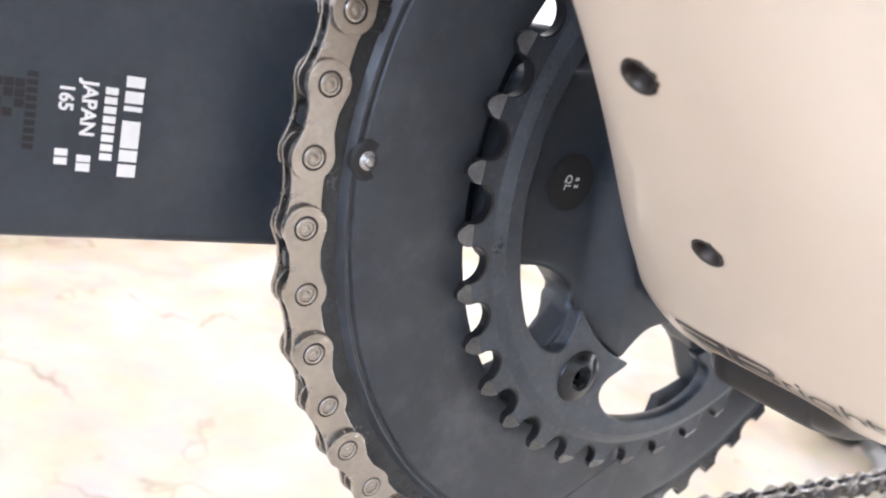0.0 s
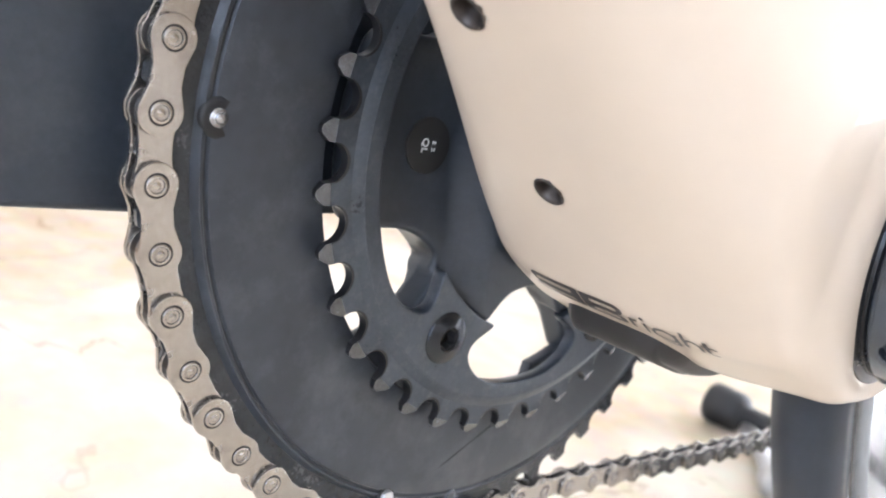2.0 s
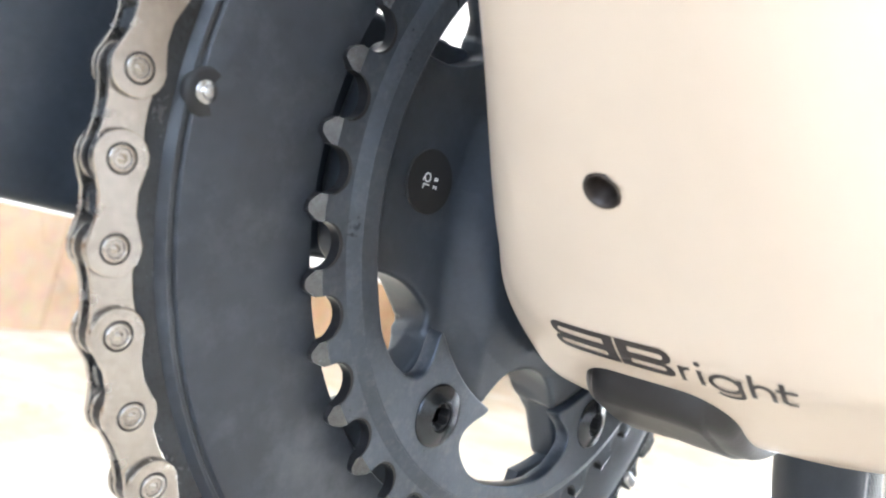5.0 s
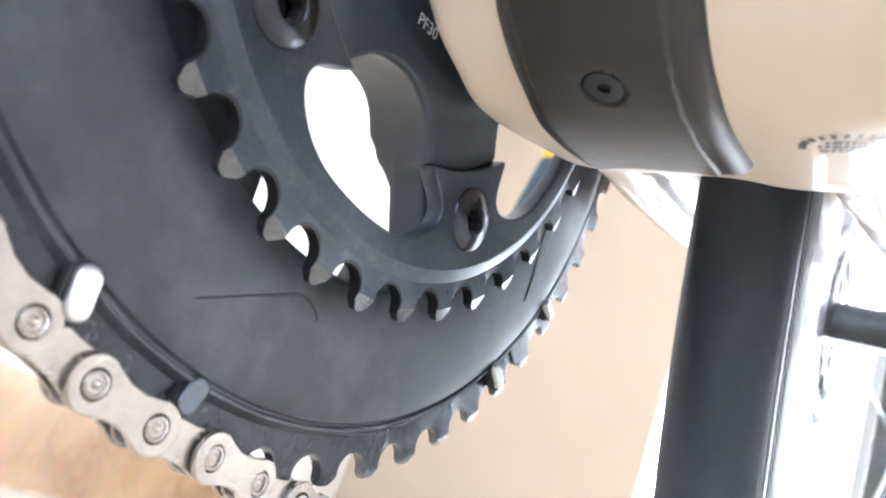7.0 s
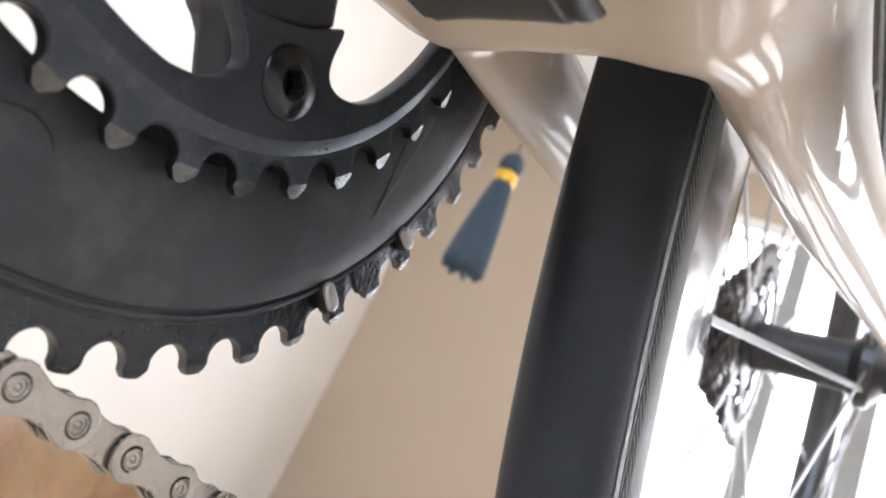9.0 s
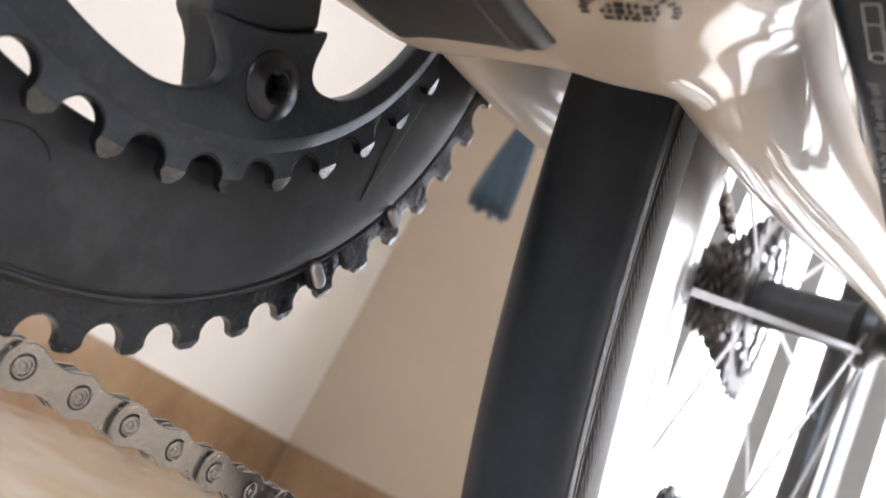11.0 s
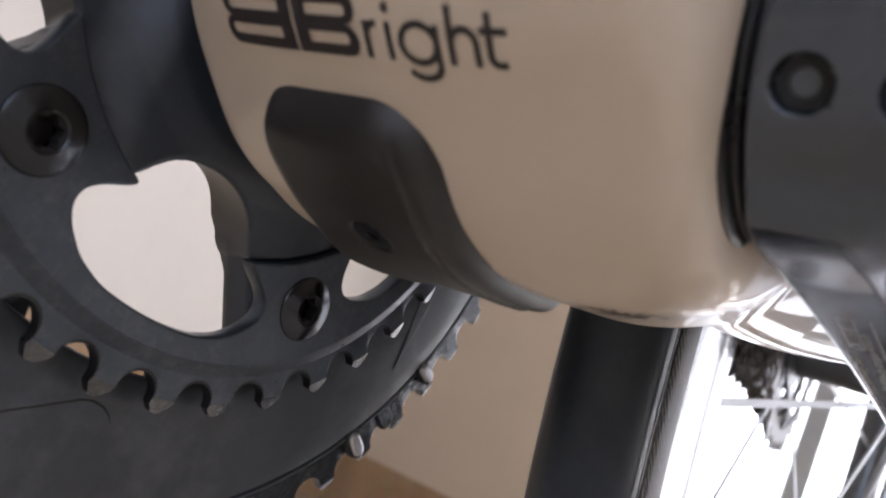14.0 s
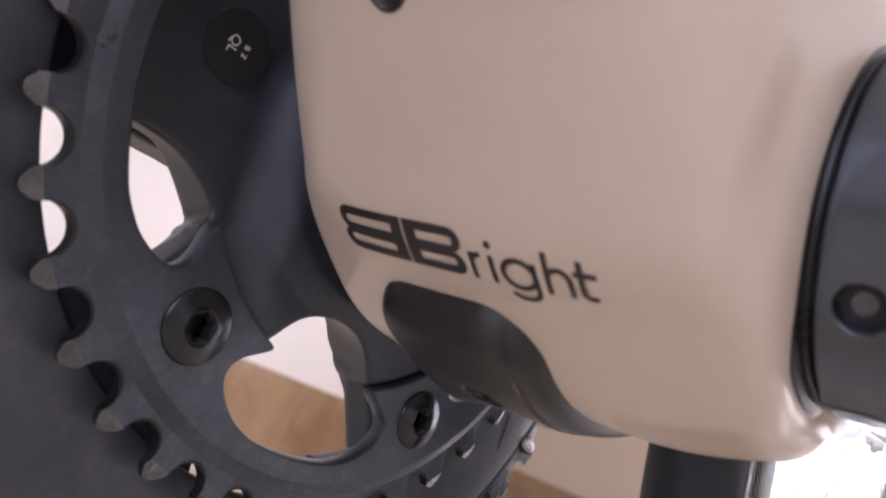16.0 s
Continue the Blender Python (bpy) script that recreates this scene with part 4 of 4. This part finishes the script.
part("spider", moulded("spider", spider_shape, [((-0.061, -0.067, -0.064), (-0.033, 0.064, 0.064), 0.0009)]), ARM, crank, "satin black four-armed spider", smooth=None)


PINCH, PINCH_X = -137.5, (0.0525, 0.0625)      # the two pinch bolts of the left crank


def left_arm(x, y, z):
    a = arm_solid(x, y, z, 1.0, (0.0447, 0.0685), 0.165, wide=0.0014)
    boss = cylinder_x(x, y, z, 0.0242, 0.0465, 0.068, 0.002)
    f = smax(smin(a, boss, 0.003), 0.0471 - x, 0.0008)
    c, s_ = math.cos(radians(PINCH)), math.sin(radians(PINCH))
    u, v = y * c + z * s_, -y * s_ + z * c
    for px in PINCH_X:
        hole = np.maximum(np.sqrt((x - px) ** 2 + v ** 2) - 0.0029, 0.0222 - u)
        f = smax(f, -hole, 0.0006)
    return f


larm = part("left_crank", moulded("left_crank", left_arm, [((0.042, -0.040, -0.036), (0.09, 0.19, 0.036), 0.0008)]), ARM_GLOSS, bike, "dark grey polished left crank arm", smooth=None)
for px in PINCH_X:
    dirn = Vector((0, math.cos(radians(PINCH)), math.sin(radians(PINCH))))
    pm = Matrix.Translation(Vector((px, 0, BBZ)) + dirn * 0.0223) @ dirn.to_track_quat("Z", "Y").to_matrix().to_4x4()
    part("pinch_bolt", lathe([(0, -0.0004), (0.0012, -0.0004), (0.0016, 0.0002), (0.0025, 0.0002), (0.0029, -0.0002), (0.0029, -0.001)], 32, pm), HOLLOW, larm, "black recessed pinch bolt", smooth="auto")
part("bearing_cup", lathe([(0.0135, 0.0033), (0.0232, 0.0033), (0.0238, 0.0030), (0.0239, 0.0024), (0.0250, 0.0022), (0.0256, 0.0018), (0.0257, 0.0010), (0.0257, -0.0004), (0.0250, -0.0008)], 64, disc_at(0.0440)), BLACKMETAL, bike, "black bearing dust ring", smooth="auto")
part("bearing_cup", lathe([(0.0135, 0.0), (0.0225, 0.0), (0.0235, 0.0008), (0.0235, 0.003)], 64, disc_at(-0.0362)), BLACKMETAL, bike, "black bearing dust ring", smooth="auto")

# round sticker and print on the cranks
turned = Matrix.Rotation(radians(-90), 4, "Z")
spot_at = disc_at(-0.0433) @ Matrix.Translation((-0.0432, -0.001, 0))
spot = part("sticker", flat([ring_loop(0, 0, 0.0064, 0.0064, 40)], 0.0004, 0.0001, spot_at), HOLLOW, crank, "round black sticker", smooth=False)
part("print", writing("a z", 0.0022, spot_at @ Matrix.Translation((0.0016, 0, 0.00045)) @ turned), PRINT, spot, smooth=False)
part("print", writing("QL", 0.0026, spot_at @ Matrix.Translation((-0.0012, 0, 0.00045)) @ turned), PRINT, spot, smooth=False)

def arm_print(y, z, lift=0.0003):
    """A pose on the inner face of the forward arm for print that reads downward."""
    u = -y
    x = 0.0440 + 0.025 * (1 - math.exp(-u / 0.085))
    slope = math.atan(0.025 / 0.085 * math.exp(-u / 0.085))
    return disc_at(-x + lift) @ Matrix.Translation((y, z, 0)) @ Matrix.Rotation(-slope, 4, "Y") @ turned


maker = []
for k, w in enumerate((0.0022, 0.0024, 0.0010, 0.0030, 0.0026, 0.0024, 0.0026)):
    x0 = -0.0088 + k * 0.00252
    maker.append((x0, -0.0015, x0 + w * 0.85, 0.0015))
part("print_block", strokes(maker), PRINT, crank, "white printed block marks", smooth=False).matrix_local = arm_print(-0.1300, -0.0025)
code = [(-0.0062 + k * 0.0016, -0.0010, -0.0062 + k * 0.0016 + 0.0012, 0.0010) for k in range(8)]
part("print_block", strokes(code), PRINT, crank, "white printed block marks", smooth=False).matrix_local = arm_print(-0.1336, -0.0022)
part("print", writing("JAPAN", 0.0032, arm_print(-0.1370, 0.0000), bold=0.03), PRINT, crank, smooth=False)
part("print_block", strokes([(0, -0.0011, 0.0012, 0.0011), (0.0014, -0.0011, 0.0028, 0.0011)]), PRINT, crank, "white printed block marks", smooth=False).matrix_local = arm_print(-0.1370, -0.0078)
part("print", writing("165", 0.0030, arm_print(-0.1405, 0.0015), bold=0.03), PRINT, crank, smooth=False)
part("print_block", strokes([(0, -0.0010, 0.0012, 0.0010), (0.0015, -0.0010, 0.0027, 0.0010)]), PRINT, crank, "white printed block marks", smooth=False).matrix_local = arm_print(-0.1405, -0.0070)
part("print_block", strokes([(-0.0065 + k * 0.0013, -0.0008, -0.0065 + k * 0.0013 + 0.0009, 0.0008) for k in range(10)]), HOLLOW, crank, "faint dark printed marks", smooth=False).matrix_local = arm_print(-0.1455, -0.0015)

part("print", writing("PF30", 0.0032, disc_at(-0.0366) @ Matrix.Translation((-0.0031, -0.0257, 0)) @ Matrix.Rotation(radians(10), 4, "Z")), PRINT, crank, smooth=False)
for k in range(4):
    for j in range(4):
        if (k * 3 + j * 5) % 4:
            part("print_block", strokes([(-0.0032 + k * 0.0016, -0.0032 + j * 0.0016, -0.0018 + k * 0.0016, -0.0018 + j * 0.0016)]), HOLLOW, crank, "faint dark printed block", smooth=False).matrix_local = arm_print(-0.1495, 0.0004)

below = Matrix(((-0.0, -1.0, 0, 0), (-1.0, 0.0, 0, 0), (0, 0, -1, 0), (0, 0, 0, 1)))


def under_arm(x, y):
    return Matrix.Translation((x, y, BBZ - 0.0225)) @ Matrix.Rotation(radians(-6.6), 4, "Z") @ below


def onto_arm(me, lift=0.00012):
    """Presses thin print onto the underside of the left crank."""
    P = np.array([v.co for v in me.vertices]) - np.array([0, 0, BBZ])
    e = 1e-4
    for _ in range(8):
        f = left_arm(P[:, 0], P[:, 1], P[:, 2]) - lift
        g = (left_arm(P[:, 0], P[:, 1], P[:, 2] + e) - left_arm(P[:, 0], P[:, 1], P[:, 2] - e)) / (2 * e)
        P[:, 2] -= np.clip(f / np.minimum(g, -0.2), -0.001, 0.001)
    for v, p in zip(me.vertices, P):
        v.co = Vector(p) + Vector((0, 0, BBZ))
    return me


def thin_lines(bars, rings, m):
    me = strokes(bars, rings)
    me.transform(m)
    return onto_arm(me)


part("print", onto_arm(writing("Each of the bolts should be evenly and", 0.00196, under_arm(0.0585, 0.0525))), PRINT, larm, smooth=False)
part("print", onto_arm(writing("equally tightened to 12-14Nm by torque wrench", 0.00206, under_arm(0.0605, 0.0465))), PRINT, larm, smooth=False)
icon = under_arm(0.0567, 0.0275)
part("printed_icon", thin_lines([(-0.0052 + i * 0.00104, y, -0.0052 + (i + 1) * 0.00104, y + 0.00014) for y in (-0.0010, 0.0010) for i in range(10)] + [(0.0052, -0.0010, 0.00534, 0.00114), (0.0016, -0.0010, 0.00174, 0.00114)], [(-0.0046, 0.0, 0.0010, 0.00014)], icon), PRINT, larm, "white printed crank arm outline", smooth=False)
edge_pose = under_arm(0.0597, 0.0465)
part("printed_border", thin_lines([(-0.0252, -0.0025, -0.02506, 0.0024)] + [(-0.0252 + i * 0.00126, -0.0025, -0.0252 + (i + 1) * 0.00126, -0.00238) for i in range(40)], [], edge_pose), PRINT, larm, "thin white printed border", smooth=False)

# ---- chain ----
PITCH, CT = 0.0127, 52
CR = PITCH / 2 / math.sin(math.pi / CT)


def link_outline(h, waist):
    pts = []
    for sx in (1, -1):
        for i in range(13):
            a = radians(-118 + 236 * i / 12)
            pts.append((sx * (PITCH / 2 + h * math.cos(a)), sx * h * math.sin(a)))
        pts.append((sx * 0.0016, sx * waist))
        pts.append((-sx * 0.0016, sx * waist))
    return pts


outer_me = flat([link_outline(0.0042, 0.0029)], 0.00048, 0.00022)
inner_me = flat([link_outline(0.0040, 0.0031)], 0.00048, 0.0002)
for me in (outer_me, inner_me):
    me.materials.append(CHAINST)
    me.polygons.foreach_set("use_smooth", [True] * len(me.polygons))
    me.set_sharp_from_angle(angle=radians(35))
bm = lathe([(0, 0.00346), (0.0005, 0.00342), (0.00075, 0.00326), (0.00085, 0.0027), (0.0012, 0.0026), (0.0013, 0.0033), (0.00145, 0.00352), (0.0018, 0.00352), (0.00195, 0.0034), (0.0020, 0.00326), (0.0023, 0.00327), (0.0023, 0.0026), (0.0021, 0.0026), (0.0019, -0.0030), (0.0019, -0.0034), (0, -0.0034)], 24)
pin_me = bpy.data.meshes.new("pin")
bm.to_mesh(pin_me)
bm.free()
pin_me.materials.append(CHAINST)
pin_me.materials.append(CHAINDK)
for p in pin_me.polygons:
    r = math.hypot(p.center.x, p.center.y)
    p.material_index = int(0.00076 < r < 0.00126 or r > 0.00198)
pin_me.polygons.foreach_set("use_smooth", [True] * len(pin_me.polygons))
pin_me.set_sharp_from_angle(angle=radians(40))
bm = lathe([(0.0019, 0.0011), (0.0038, 0.0011), (0.0038, -0.0011), (0.0019, -0.0011)], 18, closed=True)
roller_me = bpy.data.meshes.new("roller")
bm.to_mesh(roller_me)
bm.free()
roller_me.materials.append(CHAINDK)

# pin places along the chain's way: over the ring, then back along the lower and upper runs
pins = []
for k in range(-14, 13):
    t = radians(-172.7 + 360 / CT * k)
    pins.append((LX, CR * math.cos(t), CR * math.sin(t)))
low = Vector(pins[-1])
for k in range(1, 32):
    pins.append(tuple(low + Vector(((0.046 * PITCH * k - 0.0034) * min(1, k / 3), PITCH * k + 0.0023 * min(1, k / 8), -0.0003 - 0.0614 * PITCH * k))))
top = Vector(pins[0])
up = Vector((0.0, AXLE_Y, AXLE_Z + 0.034)) - Vector((0, top.y, top.z))
upd = up.normalized()
head = []
for k in range(1, 31):
    head.append(tuple(top + Vector((0, upd.y * PITCH * k, upd.z * PITCH * k))))
pins = list(reversed(head)) + pins
first = len(head) + 14
chain = new("chain")
chain.parent = bike
tagged(chain, "bright nickel chain with riveted links")
for i, p in enumerate(pins):
    o = new("pin", pin_me)
    o.parent, o.matrix_local = chain, Matrix.Translation((p[0], p[1], p[2] + BBZ)) @ DISC.to_3x3().to_4x4()
    o = new("roller", roller_me)
    o.parent, o.matrix_local = chain, Matrix.Translation((p[0], p[1], p[2] + BBZ)) @ DISC.to_3x3().to_4x4()
    if i + 1 < len(pins):
        q = pins[i + 1]
        run = (Vector(q) - Vector(p)).normalized()
        side = (Vector((1, 0, 0)) - run * run.x).normalized()
        turn = Matrix((run, side.cross(run), side)).transposed().to_4x4()
        outer = (i - first) % 2 == 0
        off = 0.00275 if outer else 0.00160
        for sgn in (-1, 1):
            o = new("outer_plate" if outer else "inner_plate", outer_me if outer else inner_me)
            o.parent = chain
            o.matrix_local = Matrix.Translation((Vector(p) + Vector(q)) / 2 + side * sgn * off + Vector((0, 0, BBZ))) @ turn

# ---- rear wheel ----
WHEEL = Matrix(((0, 0, 1, 0), (1, 0, 0, AXLE_Y), (0, 1, 0, AXLE_Z + BBZ), (0, 0, 0, 1)))
tprof = []
for i in range(25):
    a = radians(-128 + 256 * i / 24)
    tprof.append((WHEEL_R + 0.0128 * math.cos(a) + (0.0006 if abs(a) < 0.5 else 0), 0.0128 * math.sin(a)))
wheel = part("rear_wheel", lathe(tprof, 220, WHEEL), RUBBER, bike, "black slick road tyre", smooth=True)
rprof = [(0.3145, 0.0098), (0.3135, 0.0112), (0.3105, 0.0118), (0.302, 0.0122), (0.285, 0.0129), (0.268, 0.0124), (0.2625, 0.0110), (0.2590, 0.0065), (0.2575, 0.0)]
rprof = rprof + [(r, -w) for r, w in reversed(rprof[:-1])]
for side in (-1, 1):
    part("sidewall_ridge", lathe([(WHEEL_R - 0.0010, side * 0.01250), (WHEEL_R - 0.0013, side * 0.01310), (WHEEL_R - 0.0019, side * 0.01310), (WHEEL_R - 0.0022, side * 0.01240)], 220, WHEEL), RUBBER, wheel, "moulded line on the sidewall")
    part("brake_track", lathe([(0.3132, side * 0.01135), (0.3120, side * 0.01215), (0.3035, side * 0.01265), (0.3022, side * 0.01230)], 220, WHEEL), TRACK, wheel, "pale textured brake track")
for side in (-1, 1):
    wall = []
    for i in range(9):
        a = radians(82 + 44 * i / 8)
        wall.append((WHEEL_R + 0.01295 * math.cos(a), side * 0.01295 * math.sin(a)))
    part("sidewall", lathe(wall, 220, WHEEL), SIDEWALL, wheel, "greyer fabric sidewall")
part("rim", lathe(rprof, 220, WHEEL), CARBON, wheel, "deep glossy carbon rim")
part("hub", lathe([(0, 0.056), (0.010, 0.056), (0.011, 0.046), (0.020, 0.040), (0.021, 0.034), (0.0135, 0.028), (0.013, 0.0), (0.014, -0.02), (0.022, -0.022), (0.022, -0.026), (0.015, -0.03), (0.012, -0.056), (0, -0.056)], 48, WHEEL), HUBM, wheel, "black hub shell greyed for lens haze", smooth="auto")
for k, teeth in enumerate((28, 25, 23, 21, 19, 17, 15, 14, 13, 12, 11)):
    part("sprocket", flat([toothed(teeth, 7.0 * k, (0.0022, 0.0008), 0.0040), ring_loop(0, 0, max(0.015, 0.0127 / 2 / math.sin(math.pi / teeth) - 0.012), max(0.015, 0.0127 / 2 / math.sin(math.pi / teeth) - 0.012), 40)], 0.0008, 0.0002, WHEEL @ Matrix.Translation((0, 0, -0.0210 - 0.0037 * k))), SPROCKET, wheel, "dark oily steel sprocket", smooth=False)
blade = box(bmesh.new(), (-0.0014, -0.0006, 0.0), (0.0014, 0.0006, 1.0))
blade_me = bpy.data.meshes.new("spoke")
blade.to_mesh(blade_me)
blade.free()
blade_me.materials.append(SPOKEM)
for k in range(20):
    a = 2 * math.pi * k / 20 + radians(-157.0)
    side = 1 if k % 2 == 0 else -1
    hub_a = a + (0.55 if k % 4 < 2 else -0.55) * 1.0
    rim_p = Vector((0.2580 * math.cos(a), 0.2580 * math.sin(a), side * 0.002))
    hub_p = Vector((0.020 * math.cos(hub_a), 0.020 * math.sin(hub_a), 0.037 if side > 0 else -0.024))
    d = rim_p - hub_p
    o = new("spoke", blade_me)
    o.parent = wheel
    o.matrix_local = WHEEL @ Matrix.Translation(hub_p) @ d.to_track_quat("Z", "Y").to_matrix().to_4x4() @ Matrix.Diagonal((1, 1, d.length, 1))

# ---- rear derailleur ----
mech = part("rear_derailleur", tube([(-0.072, AXLE_Y + 0.005, AXLE_Z + BBZ - 0.02), (-0.085, AXLE_Y + 0.02, BBZ + 0.03), (-0.072, AXLE_Y + 0.024, BBZ - 0.02)], [0.010, 0.015, 0.012], 14), BLACKMETAL, bike, "black rear derailleur")
PULLEYS = ((0.4180, -0.0395), (0.4020, -0.1115))
for px in (-0.0285, -0.0375):
    part("cage_plate", flat([[(0.014, 0.012), (0.015, -0.006), (0.002, -0.078), (-0.006, -0.090), (-0.020, -0.092), (-0.030, -0.082), (-0.027, -0.066), (-0.016, -0.004), (-0.010, 0.012), (0.002, 0.018)]], 0.0008, 0.0003, Matrix.Translation((px, *PULLEYS[0])) @ DISC), BLACKMETAL, mech, smooth="auto")
for py, pz in PULLEYS:
    part("pulley", flat([[((0.0172 + (0.003 if j % 2 else 0)) * math.cos(2 * math.pi * j / 22), (0.0172 + (0.003 if j % 2 else 0)) * math.sin(2 * math.pi * j / 22)) for j in range(22)], ring_loop(0, 0, 0.004, 0.004, 16)], 0.0012, 0.0002, Matrix.Translation((-0.0330, py, pz)) @ DISC), BLACKMETAL, mech, smooth=False)

# ---- rear stand ----
stand = new("bicycle_stand")
tagged(stand, "grey tubular rear bicycle stand with black rubber feet", "bicycle stand")
FOOT = (0.735, -0.0315)
for sgn in (-1, 1):
    part("upright", tube([(sgn * 0.085, AXLE_Y, AXLE_Z + BBZ), (sgn * 0.088, AXLE_Y + 0.04, 0.28), (sgn * 0.10, AXLE_Y + 0.17, 0.10), (sgn * 0.14, 0.70, -0.018), (sgn * 0.15, 0.725, FOOT[1])], 0.009, 14), TUBE, stand)
    part("floor_tube", tube([(sgn * 0.252, 0.728, -0.043), (sgn * 0.230, 0.712, -0.0445), (sgn * 0.205, 0.675, -0.0445), (sgn * 0.180, 0.632, -0.0415)], 0.0095, 14), TUBE, stand)
    part("end_cap", lathe([(0, 0.0), (0.008, 0.001), (0.012, 0.004), (0.0143, 0.010), (0.0145, 0.030), (0.012, 0.035), (0.0095, 0.037)], 28, Matrix.Translation((sgn * 0.160, 0.597, -0.0404)) @ Matrix.Rotation(radians(-90), 4, "X") @ Matrix.Rotation(radians(sgn * 28), 4, "Y")), TUBE, stand, "grey rounded plastic end cap")
    part("axle_clamp", lathe([(0, 0.0), (0.012, 0.0), (0.014, 0.004), (0.014, 0.022), (0.0, 0.024)], 24, Matrix.Translation((sgn * 0.074, AXLE_Y, AXLE_Z + BBZ)) @ Matrix.Rotation(sgn * math.pi / 2, 4, "Y")), CAPRUB, stand, "black axle clamp", smooth="auto")
    part("rubber_foot", lathe([(0, 0.0), (0.019, 0.0), (0.023, 0.004), (0.0235, 0.012), (0.0225, 0.038), (0.019, 0.044), (0.0125, 0.047), (0.0115, 0.085)], 32, Matrix.Translation((sgn * 0.305, *FOOT)) @ Matrix.Rotation(-sgn * math.pi / 2, 4, "Y")), CAPRUB, stand, "black rubber foot with a sleeve")
part("cross_bar", tube([(-0.27, *FOOT), (0.27, *FOOT)], 0.0105, 16), BLACKMETAL, stand)

# ---- hanging tassel ----
tassel = new("tassel")
tassel.location = (-0.562, 0.955, 0.614)
tagged(tassel, "slate blue thread tassel with a gold band hanging on a cord", "tassel")
skirt = []
for i in range(9):
    k = i / 8
    skirt.append((0.034 - 0.018 * k ** 1.4, 0.005 + 0.165 * k))
bm = lathe([(0.0, 0.004)] + skirt + [(0.012, 0.175)], 40)
for v in bm.verts:
    a = math.atan2(v.co.y, v.co.x)
    f = 1 + 0.06 * math.sin(a * 17) + 0.04 * math.sin(a * 7 + 1)
    v.co.x, v.co.y = v.co.x * f, v.co.y * f
    if v.co.z < 0.01:
        v.co.z += 0.006 * math.sin(a * 9)
part("skirt", bm, TASSELM, tassel)
part("band", lathe([(0.0165, 0.168), (0.0185, 0.171), (0.0185, 0.186), (0.0165, 0.189)], 32), GOLD, tassel, "gold band")
part("head", lathe([(0.004, 0.186), (0.016, 0.190), (0.0205, 0.202), (0.019, 0.216), (0.010, 0.226), (0.0, 0.229)], 32), TASSELM, tassel)
part("cord", tube([(0, 0, 0.225), (0, 0, ROOM_H - 0.669)], 0.0014, 8), TASSELM, tassel)
